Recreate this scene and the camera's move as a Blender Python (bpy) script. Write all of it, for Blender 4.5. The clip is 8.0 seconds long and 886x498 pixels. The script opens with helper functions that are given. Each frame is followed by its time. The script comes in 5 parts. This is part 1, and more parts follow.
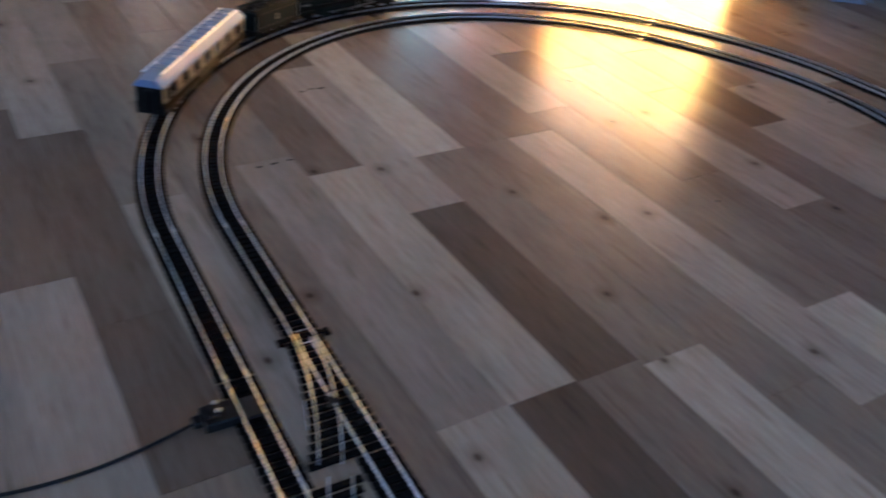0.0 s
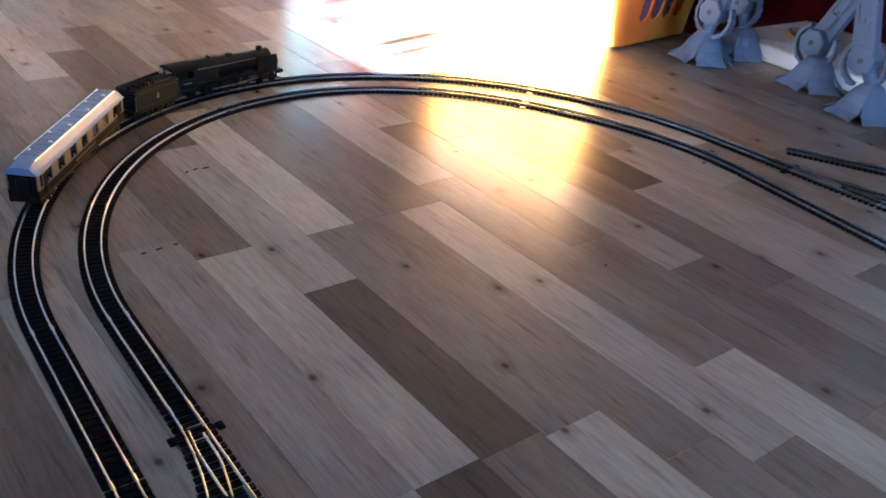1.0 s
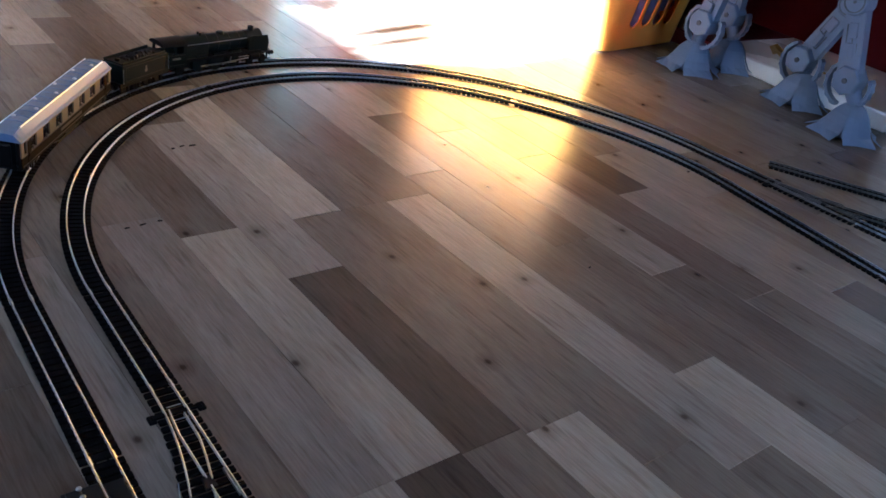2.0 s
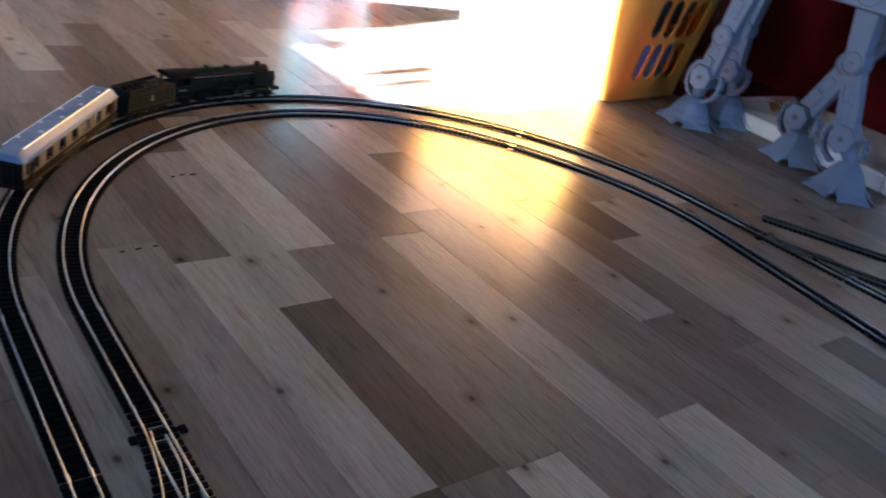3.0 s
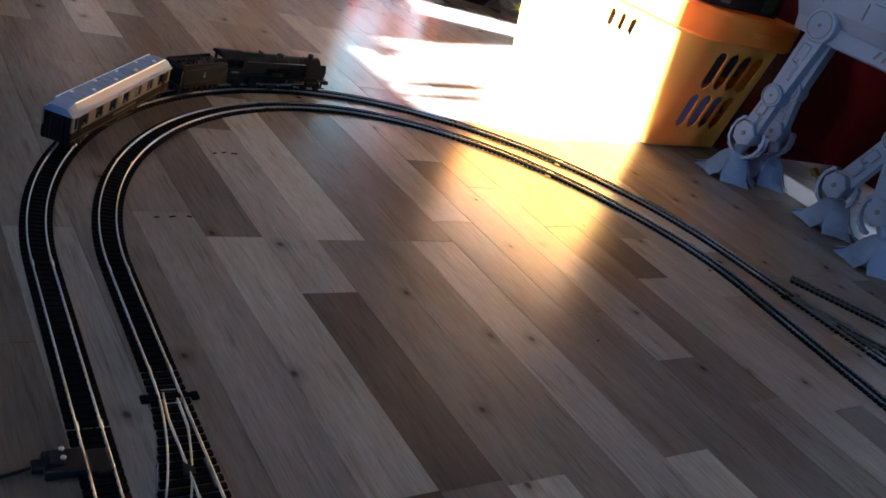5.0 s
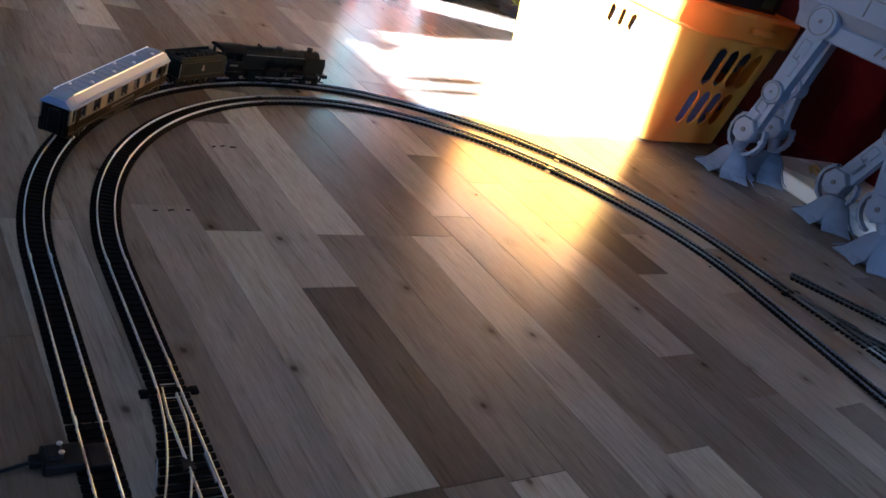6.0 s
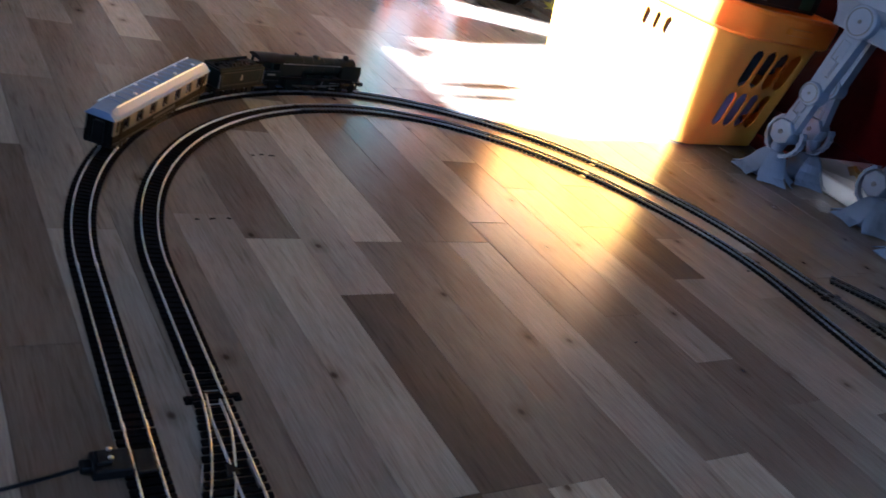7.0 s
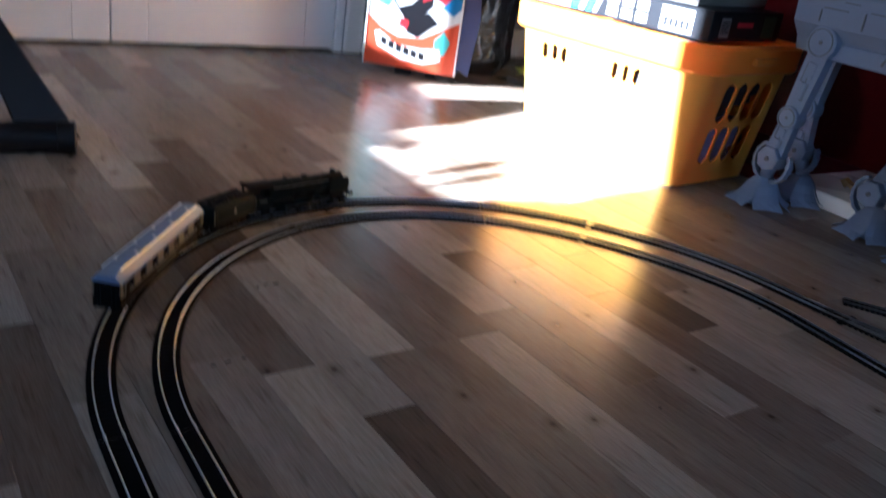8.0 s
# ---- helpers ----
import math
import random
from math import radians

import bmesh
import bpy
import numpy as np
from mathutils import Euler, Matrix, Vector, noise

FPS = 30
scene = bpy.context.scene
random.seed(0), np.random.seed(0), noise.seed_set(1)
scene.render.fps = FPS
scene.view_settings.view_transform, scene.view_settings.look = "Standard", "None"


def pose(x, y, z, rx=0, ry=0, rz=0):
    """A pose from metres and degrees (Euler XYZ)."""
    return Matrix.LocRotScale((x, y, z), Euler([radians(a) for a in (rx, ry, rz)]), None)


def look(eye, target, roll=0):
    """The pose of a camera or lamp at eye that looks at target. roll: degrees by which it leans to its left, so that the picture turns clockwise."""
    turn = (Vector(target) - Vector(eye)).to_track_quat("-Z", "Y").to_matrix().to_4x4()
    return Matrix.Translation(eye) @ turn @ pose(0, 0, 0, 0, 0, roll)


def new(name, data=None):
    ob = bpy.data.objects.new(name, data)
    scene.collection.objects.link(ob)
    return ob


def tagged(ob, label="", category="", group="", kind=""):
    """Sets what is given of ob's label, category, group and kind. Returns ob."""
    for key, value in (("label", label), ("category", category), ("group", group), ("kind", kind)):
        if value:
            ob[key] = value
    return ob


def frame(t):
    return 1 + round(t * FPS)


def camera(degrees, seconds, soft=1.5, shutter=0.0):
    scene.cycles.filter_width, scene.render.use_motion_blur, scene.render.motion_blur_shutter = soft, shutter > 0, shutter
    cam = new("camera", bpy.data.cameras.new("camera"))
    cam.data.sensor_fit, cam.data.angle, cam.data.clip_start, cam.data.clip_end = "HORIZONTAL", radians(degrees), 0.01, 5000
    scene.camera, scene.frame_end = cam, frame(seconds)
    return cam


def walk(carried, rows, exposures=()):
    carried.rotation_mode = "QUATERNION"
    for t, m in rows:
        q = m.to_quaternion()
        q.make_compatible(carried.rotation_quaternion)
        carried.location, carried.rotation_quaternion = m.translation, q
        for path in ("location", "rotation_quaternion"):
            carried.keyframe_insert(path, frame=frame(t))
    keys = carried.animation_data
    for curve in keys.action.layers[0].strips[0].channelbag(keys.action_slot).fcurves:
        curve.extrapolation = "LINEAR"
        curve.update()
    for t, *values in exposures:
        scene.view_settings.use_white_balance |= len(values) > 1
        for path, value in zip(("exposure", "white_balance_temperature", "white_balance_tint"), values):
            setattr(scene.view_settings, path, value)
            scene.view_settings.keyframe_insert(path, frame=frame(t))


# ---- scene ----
cam = camera(53.91, 8.0, soft=1.6, shutter=0.3)
# seconds, x, y, z in metres, turns about x, y, z in degrees
ROWS = [
    (0.0, -0.6353, -0.7298, 0.4629, 56.28, -4.48, -28.81),
    (0.2, -0.6176, -0.7244, 0.4580, 56.85, -5.23, -34.68),
    (0.4, -0.6093, -0.7296, 0.4841, 57.52, -0.83, -36.33),
    (0.5, -0.6096, -0.7285, 0.4750, 56.89, -1.55, -35.79),
    (0.8, -0.6078, -0.7142, 0.4798, 56.50, -3.03, -37.54),
    (1.0, -0.6288, -0.7194, 0.4747, 60.87, -5.58, -36.21),
    (1.5, -0.6361, -0.7023, 0.4712, 59.17, -8.57, -37.40),
    (1.7, -0.6459, -0.7046, 0.4706, 60.03, -9.51, -35.96),
    (2.8, -0.6325, -0.7195, 0.4724, 61.53, -9.77, -38.02),
    (3.0, -0.6415, -0.7248, 0.4711, 63.15, -11.58, -35.08),
    (3.5, -0.6575, -0.7229, 0.4619, 62.84, -14.91, -29.46),
    (4.0, -0.6639, -0.7220, 0.4594, 62.40, -15.71, -29.38),
    (4.5, -0.6560, -0.7284, 0.4504, 63.55, -15.92, -29.63),
    (4.8, -0.6544, -0.7288, 0.4542, 64.44, -18.45, -30.89),
    (5.0, -0.6543, -0.7258, 0.4512, 63.61, -18.32, -30.38),
    (6.5, -0.6557, -0.7199, 0.4456, 63.41, -18.72, -30.54),
    (7.0, -0.6615, -0.7210, 0.4513, 62.99, -17.40, -28.58),
    (7.2, -0.6628, -0.7128, 0.4696, 64.68, -10.21, -29.46),
    (7.3, -0.6660, -0.7081, 0.4784, 66.95, -4.07, -28.67),
    (7.4, -0.6753, -0.7221, 0.4952, 69.45, 1.75, -28.17),
    (7.5, -0.6657, -0.7164, 0.4868, 68.35, 2.74, -30.46),
    (7.6, -0.6662, -0.7126, 0.5046, 67.08, 1.47, -32.75),
    (7.8, -0.6593, -0.7285, 0.5049, 70.90, -2.37, -32.48),
    (8.0, -0.6591, -0.7222, 0.5052, 67.72, -7.75, -31.92),
]
EXPOSURES = [(t, e + 0.42, 4890, 10) for t, e in ((0.0, 5.0), (0.5, 5.2), (1.0, 5.25), (1.5, 4.85), (2.8, 4.75), (3.0, 4.75), (3.5, 4.55), (4.5, 4.55), (5.0, 4.35), (6.5, 4.5), (7.0, 4.5), (7.2, 4.5), (7.5, 4.5), (7.8, 4.35), (8.0, 3.95))]
walk(cam, [(t, pose(x, y, z, rx, ry, rz)) for t, x, y, z, rx, ry, rz in ROWS], EXPOSURES)

# ---- light: low winter sun through the side window, area lamps added for sky light ----
SUN_WAY = Vector((1.0, 0.14, -0.40)).normalized()
world = bpy.data.worlds.new("sky")
scene.world = world
world.use_nodes = True
wn = world.node_tree
sky = wn.nodes.new("ShaderNodeTexSky")
sky.sky_type, sky.sun_disc = "NISHITA", False
sky.sun_elevation = math.asin(-SUN_WAY.z)
sky.sun_rotation = math.atan2(-SUN_WAY.x, -SUN_WAY.y)
wn.links.new(sky.outputs["Color"], wn.nodes["Background"].inputs["Color"])
wn.nodes["Background"].inputs["Strength"].default_value = 0.05

sun = new("sun", bpy.data.lights.new("sun", "SUN"))
sun.data.energy, sun.data.angle, sun.data.color = 5.0, radians(0.5), (1.0, 0.94, 0.86)
sun.matrix_world = look((0, 0, 0), SUN_WAY)

# room: doors in the north wall, window in the west wall, added window in the south wall
X0, X1, Y0, Y1, H = -2.30, 1.45, -2.40, 1.763, 2.40


def sky_panel(name, at, to, w, h, watts, color):
    lamp = new(name, bpy.data.lights.new(name, "AREA"))
    lamp.data.shape, lamp.data.size, lamp.data.size_y = "RECTANGLE", w, h
    lamp.data.energy, lamp.data.color = watts, color
    lamp.matrix_world = look(at, to)
    return lamp


sky_panel("sky_light_west", (X0 - 0.17, 0.74, 1.5), (0, 0.74, 1.2), 1.2, 0.9, 0.175, (0.62, 0.80, 1.0))
# unseen south window and its lamp, added as bluish fill for floor and toy
SOUTH = [(-0.85, 0.55, 0.15, 1.50)]
sky_panel("sky_light_south", (-0.35, Y0 - 0.17, 1.02), (-0.35, 0, 0.95), 0.9, 0.85, 0.10, (0.62, 0.80, 1.0))

# ---- materials ----


def material(name, color, rough=0.5, metal=0.0, vary=0.12, scale=40.0, bump=0.0, bump_scale=200.0, rough_vary=0.06, spec=0.5, coat=0.0, second=None):
    """Paint, plastic, metal: colour varied at two scales, uneven gloss and fine relief."""
    m = bpy.data.materials.new(name)
    m.use_nodes = True
    n, l = m.node_tree.nodes, m.node_tree.links
    b = n["Principled BSDF"]
    b.inputs["Metallic"].default_value = metal
    b.inputs["Specular IOR Level"].default_value = spec
    b.inputs["Coat Weight"].default_value = coat
    tc = n.new("ShaderNodeTexCoord")
    big, small = n.new("ShaderNodeTexNoise"), n.new("ShaderNodeTexNoise")
    big.inputs["Scale"].default_value, small.inputs["Scale"].default_value = scale * 0.25, scale * 4
    big.inputs["Detail"].default_value = small.inputs["Detail"].default_value = 5
    add = n.new("ShaderNodeMath")
    add.operation = "ADD"
    ramp = n.new("ShaderNodeMix")
    ramp.data_type = "RGBA"
    dark = tuple(c * (1 - vary) for c in color)
    light = tuple(min(1, c * (1 + vary)) for c in (second or color))
    ramp.inputs["A"].default_value, ramp.inputs["B"].default_value = (*dark, 1), (*light, 1)
    half = n.new("ShaderNodeMath")
    half.operation = "MULTIPLY"
    half.inputs[1].default_value = 0.5
    for t in (big, small):
        l.new(tc.outputs["Object"], t.inputs["Vector"])
    l.new(big.outputs["Fac"], add.inputs[0])
    l.new(small.outputs["Fac"], add.inputs[1])
    l.new(add.outputs[0], half.inputs[0])
    l.new(half.outputs[0], ramp.inputs["Factor"])
    l.new(ramp.outputs["Result"], b.inputs["Base Color"])
    mr = n.new("ShaderNodeMapRange")
    mr.inputs["To Min"].default_value, mr.inputs["To Max"].default_value = max(0.02, rough - rough_vary), min(1, rough + rough_vary)
    l.new(big.outputs["Fac"], mr.inputs["Value"])
    l.new(mr.outputs["Result"], b.inputs["Roughness"])
    if bump:
        f, bp = n.new("ShaderNodeTexNoise"), n.new("ShaderNodeBump")
        f.inputs["Scale"].default_value = bump_scale
        bp.inputs["Strength"].default_value, bp.inputs["Distance"].default_value = bump, 0.001
        l.new(tc.outputs["Object"], f.inputs["Vector"])
        l.new(f.outputs["Fac"], bp.inputs["Height"])
        l.new(bp.outputs["Normal"], b.inputs["Normal"])
    return m


def oak(name, dark, mid, light):
    """Printed oak laminate strip: long grain, knots, streaks, satin lacquer. Each strip has its own tone and its own stretch of grain."""
    m = bpy.data.materials.new(name)
    m.use_nodes = True
    n, l = m.node_tree.nodes, m.node_tree.links
    b = n["Principled BSDF"]
    info, tc = n.new("ShaderNodeObjectInfo"), n.new("ShaderNodeTexCoord")
    shift = n.new("ShaderNodeCombineXYZ")
    k = n.new("ShaderNodeMath")
    k.operation, k.inputs[1].default_value = "MULTIPLY", 37.0
    l.new(info.outputs["Random"], k.inputs[0])
    for s in "XYZ":
        l.new(k.outputs[0], shift.inputs[s])
    add = n.new("ShaderNodeVectorMath")
    add.operation = "ADD"
    l.new(tc.outputs["Object"], add.inputs[0])
    l.new(shift.outputs[0], add.inputs[1])

    def layer(sx, sy, scale, detail, dist=0.0):
        mp, t = n.new("ShaderNodeMapping"), n.new("ShaderNodeTexNoise")
        mp.inputs["Scale"].default_value = (sx, sy, 1)
        t.inputs["Scale"].default_value, t.inputs["Detail"].default_value = scale, detail
        t.inputs["Distortion"].default_value = dist
        l.new(add.outputs[0], mp.inputs["Vector"])
        l.new(mp.outputs[0], t.inputs["Vector"])
        return t.outputs["Fac"]

    broad = layer(3.6, 0.45, 9, 3)       # broad cathedral figure
    grain = layer(22, 1.2, 16, 5, 0.35)      # long grain
    pores = layer(46, 3.2, 14, 5, 0.5)       # fine lines
    cracks = layer(30, 2.2, 6, 5)       # rare thin dark streaks
    cloud = layer(3.0, 0.9, 7, 3)       # cloudy paler and darker patches
    fleck = layer(26, 4.0, 14, 4)       # short pale flecks
    mp, vor = n.new("ShaderNodeMapping"), n.new("ShaderNodeTexVoronoi")
    mp.inputs["Scale"].default_value = (5.6, 4.4, 1)
    vor.voronoi_dimensions = "2D"
    vor.inputs["Scale"].default_value = 1.0
    l.new(add.outputs[0], mp.inputs["Vector"])
    l.new(mp.outputs[0], vor.inputs["Vector"])
    wob = n.new("ShaderNodeMath")
    wob.operation, wob.inputs[1].default_value = "MULTIPLY_ADD", 0.014
    l.new(grain, wob.inputs[0])
    l.new(vor.outputs["Distance"], wob.inputs[2])
    knots = wob.outputs[0]

    def ramp(fac, *stops):
        r = n.new("ShaderNodeValToRGB")
        e = r.color_ramp.elements
        for i, (p, c) in enumerate(stops):
            x = e[i] if i < 2 else e.new(p)
            x.position, x.color = p, (*c, 1)
        l.new(fac, r.inputs["Fac"])
        return r.outputs["Color"]

    def mix(kind, f, a, c):
        x = n.new("ShaderNodeMix")
        x.data_type, x.blend_type = "RGBA", kind
        if isinstance(f, float):
            x.inputs["Factor"].default_value = f
        else:
            l.new(f, x.inputs["Factor"])
        l.new(a, x.inputs["A"])
        l.new(c, x.inputs["B"])
        return x.outputs["Result"]

    base = ramp(broad, (0.30, dark), (0.70, light), (0.5, mid))
    lines = ramp(grain, (0.28, (0.70, 0.67, 0.64)), (0.60, (1.0, 1.0, 1.0)), (0.80, (1.12, 1.12, 1.12)))
    dots = ramp(pores, (0.32, (0.66, 0.63, 0.60)), (0.55, (1, 1, 1)), (0.75, (1.12, 1.12, 1.12)))
    spots = ramp(knots, (0.016, (0.25, 0.20, 0.17)), (0.085, (1, 1, 1)), (0.032, (0.72, 0.69, 0.66)))
    split = ramp(cracks, (0.28, (0.55, 0.50, 0.46)), (0.43, (1, 1, 1)))
    haze = ramp(cloud, (0.25, (0.66, 0.63, 0.60)), (0.75, (1.30, 1.32, 1.34)))
    pale = ramp(fleck, (0.58, (1, 1, 1)), (0.74, (1.32, 1.33, 1.34)))
    tone = ramp(info.outputs["Random"], (0.0, (0.90, 0.89, 0.88)), (1.0, (1.10, 1.10, 1.10)))
    c = mix("MULTIPLY", 0.52, base, lines)
    c = mix("MULTIPLY", 0.42, c, dots)
    c = mix("MULTIPLY", 0.95, c, spots)
    c = mix("MULTIPLY", 0.68, c, split)
    c = mix("MULTIPLY", 0.31, c, haze)
    c = mix("MULTIPLY", 0.10, c, pale)
    c = mix("MULTIPLY", 1.0, c, tone)
    l.new(c, b.inputs["Base Color"])
    rr = n.new("ShaderNodeMapRange")
    rr.inputs["To Min"].default_value, rr.inputs["To Max"].default_value = FLOOR_ROUGH
    l.new(broad, rr.inputs["Value"])
    l.new(rr.outputs["Result"], b.inputs["Roughness"])
    b.inputs["Specular IOR Level"].default_value = 0.31
    bp = n.new("ShaderNodeBump")
    bp.inputs["Strength"].default_value, bp.inputs["Distance"].default_value = 0.035, 0.0004
    l.new(grain, bp.inputs["Height"])
    l.new(bp.outputs["Normal"], b.inputs["Normal"])
    return m


def glass(name, color=(0.96, 0.98, 1.0), rough=0.0):
    m = bpy.data.materials.new(name)
    m.use_nodes = True
    b = m.node_tree.nodes["Principled BSDF"]
    b.inputs["Base Color"].default_value = (*color, 1)
    b.inputs["Roughness"].default_value, b.inputs["Transmission Weight"].default_value, b.inputs["IOR"].default_value = rough, 1.0, 1.45
    return m


FLOOR_ROUGH = (0.205, 0.29)
OAK = []
for name, (r, g, b) in (("oak_pale", (0.405, 0.376, 0.330)), ("oak_greyed", (0.305, 0.281, 0.256)), ("oak_mid", (0.213, 0.187, 0.165)), ("oak_brown", (0.165, 0.139, 0.119)), ("oak_dark", (0.112, 0.092, 0.078))):
    warm = {"oak_pale": 0.055, "oak_greyed": 0.065}.get(name, 0.080)
    r, b = r * (1.01 + warm), b * (0.98 - 1.3 * warm)
    OAK.append(oak(name, (r * 0.91, g * 0.90, b * 0.89), (r, g, b), (r * 1.08, g * 1.085, b * 1.09)))
M_SUB = material("floor_groove", (0.05, 0.042, 0.036), 0.8)
M_WALL = material("wall_paint", (0.40, 0.42, 0.46), 0.75, vary=0.05, scale=6, bump=0.1, bump_scale=300)
M_CEIL = material("ceiling_paint", (0.60, 0.60, 0.60), 0.85, vary=0.04, scale=5)
M_GLOSSWHITE = material("white_gloss_paint", (0.90, 0.89, 0.885), 0.28, vary=0.04, scale=8, bump=0.05, bump_scale=90)
M_GLASS = glass("window_glass")
M_SLEEPER = material("black_sleeper_plastic", (0.0055, 0.0045, 0.0045), 0.85, vary=0.3, scale=60, bump=0.15, bump_scale=900, spec=0.08)
M_RAIL = material("nickel_silver_rail", (0.60, 0.65, 0.76), 0.36, 1.0, vary=0.18, scale=80)
M_RAILOLD = material("dull_steel_rail", (0.30, 0.29, 0.29), 0.42, 1.0, vary=0.3, scale=90)
M_BLACK = material("black_plastic", (0.008, 0.008, 0.009), 0.45, vary=0.2, scale=50, spec=0.3)
M_JOINER = material("polished_joiner_steel", (0.95, 0.95, 0.95), 0.22, 1.0, vary=0.05)
M_SATIN = material("satin_black_paint", (0.005, 0.005, 0.0055), 0.55, vary=0.25, scale=90, spec=0.12)
M_GREEN = material("dark_green_paint", (0.006, 0.011, 0.010), 0.50, vary=0.2, scale=70, spec=0.14)
M_LINING = material("lining_paint", (0.028, 0.022, 0.014), 0.5, vary=0.1)
M_CREST = material("crest_print", (0.22, 0.20, 0.15), 0.5, vary=0.15)
M_CREAM = material("cream_paint", (0.115, 0.098, 0.068), 0.5, vary=0.08, scale=60)
M_UMBER = material("umber_paint", (0.010, 0.006, 0.004), 0.6, spec=0.05, vary=0.15, scale=60)
# roof flanks: blue put into the colour to offset warm bounce light
M_ROOF = material("blue_offset_roof_paint", (0.138, 0.215, 0.395), 0.45, spec=0.35, vary=0.10, scale=60, bump=0.1, bump_scale=500)
# roof top: bluish sky reflection put into the colour
M_DECK = material("sky_tinted_deck_paint", (0.29, 0.35, 0.47), 0.24, 0.2, vary=0.15, scale=60, bump=0.12, bump_scale=500)
M_VENT = material("pale_ventilator_paint", (0.62, 0.65, 0.72), 0.4, vary=0.06)
# bright metal for the strips that stand in for the roof's shoulder highlight
M_STRIP = material("highlight_strip_metal", (0.70, 0.82, 1.0), 0.34, 0.85, vary=0.06)
M_DARKGLASS = material("dark_glazing", (0.02, 0.018, 0.016), 0.12, vary=0.1)
M_STEEL = material("steel", (0.45, 0.45, 0.45), 0.3, 1.0, vary=0.15)
M_BRASS = material("brass", (0.55, 0.36, 0.12), 0.35, 1.0, vary=0.15)
M_ORANGE = material("yellow_orange_plastic", (0.80, 0.43, 0.068), 0.30, vary=0.06, scale=20, bump=0.06, bump_scale=250)
M_RIM = material("orange_plastic", (0.88, 0.33, 0.034), 0.30, vary=0.06, scale=20, bump=0.06, bump_scale=250)


def let_through(m, color, share):
    """Thin plastic that lets part of the light through."""
    n, l = m.node_tree.nodes, m.node_tree.links
    t, x = n.new("ShaderNodeBsdfTranslucent"), n.new("ShaderNodeMixShader")
    t.inputs["Color"].default_value = (*color, 1)
    x.inputs["Fac"].default_value = share
    l.new(n["Principled BSDF"].outputs[0], x.inputs[1])
    l.new(t.outputs[0], x.inputs[2])
    l.new(x.outputs[0], n["Material Output"].inputs["Surface"])


let_through(M_RIM, (0.90, 0.30, 0.02), 0.25)
let_through(M_ORANGE, (0.90, 0.47, 0.04), 0.30)
M_GREY = material("pale_grey_toy_plastic", (0.150, 0.195, 0.300), 0.48, vary=0.07, scale=40, bump=0.08, bump_scale=400)
# dark grey: paints groove shade on the toy; also print and sill pots
M_GREYLINE = material("dark_grey_shade_and_print", (0.09, 0.10, 0.12), 0.6)
M_RED = material("dark_red_lacquer", (0.055, 0.0035, 0.0045), 0.30, vary=0.5, scale=14, spec=0.12)
M_WHITE = material("white_card", (0.22, 0.21, 0.195), 0.45, vary=0.05)
M_STAND = material("dark_stained_metal", (0.010, 0.007, 0.007), 0.45, vary=0.3, scale=20, spec=0.3)
M_CLOTH = material("dark_cloth", (0.02, 0.022, 0.03), 0.85, vary=0.3, scale=30, bump=0.3, bump_scale=500)

# ---- mesh helpers ----


def bm_box(bm, size, at=(0, 0, 0), rot=None, bevel=0.0, seg=1):
    """Adds a box with bevelled edges to bm; returns its vertices."""
    r = bmesh.ops.create_cube(bm, size=1.0, matrix=Matrix.Diagonal((*size, 1)))
    vs = r["verts"]
    if bevel:
        es = {e for v in vs for e in v.link_edges}
        done = bmesh.ops.bevel(bm, geom=list(es), offset=bevel, segments=seg, affect="EDGES", profile=0.5)
        vs = list({v for f in done["faces"] for v in f.verts} | {v for v in vs if v.is_valid})
    m = Matrix.Translation(at) @ (rot or Matrix.Identity(4))
    bmesh.ops.transform(bm, matrix=m, verts=vs)
    return vs


def bm_tube(bm, path, radius, sides=8, cap=True):
    """Adds a round bar along a path of points; radius may be a list."""
    pts = [Vector(p) for p in path]
    rings, up = [], Vector((0, 0, 1))
    for i, p in enumerate(pts):
        way = (pts[min(i + 1, len(pts) - 1)] - pts[max(i - 1, 0)]).normalized()
        side = way.cross(up if abs(way.dot(up)) < 0.95 else Vector((1, 0, 0))).normalized()
        top = side.cross(way)
        r = radius[i] if isinstance(radius, (list, tuple)) else radius
        rings.append([bm.verts.new(p + r * (math.cos(a) * side + math.sin(a) * top)) for a in (2 * math.pi * k / sides for k in range(sides))])
    for a, b in zip(rings, rings[1:]):
        for k in range(sides):
            bm.faces.new((a[k], a[(k + 1) % sides], b[(k + 1) % sides], b[k]))
    if cap:
        bm.faces.new(rings[0][::-1])
        bm.faces.new(rings[-1])
    return rings


def bm_lathe(bm, profile, m=None, sides=24):
    """Adds a turned form: profile of (radius, height) about local z."""
    rings = []
    for r, z in profile:
        rings.append([bm.verts.new((r * math.cos(2 * math.pi * k / sides), r * math.sin(2 * math.pi * k / sides), z)) for k in range(sides)])
    for a, b in zip(rings, rings[1:]):
        for k in range(sides):
            bm.faces.new((a[k], a[(k + 1) % sides], b[(k + 1) % sides], b[k]))
    bm.faces.new(rings[0][::-1])
    bm.faces.new(rings[-1])
    if m is not None:
        bmesh.ops.transform(bm, matrix=m, verts=[v for r in rings for v in r])


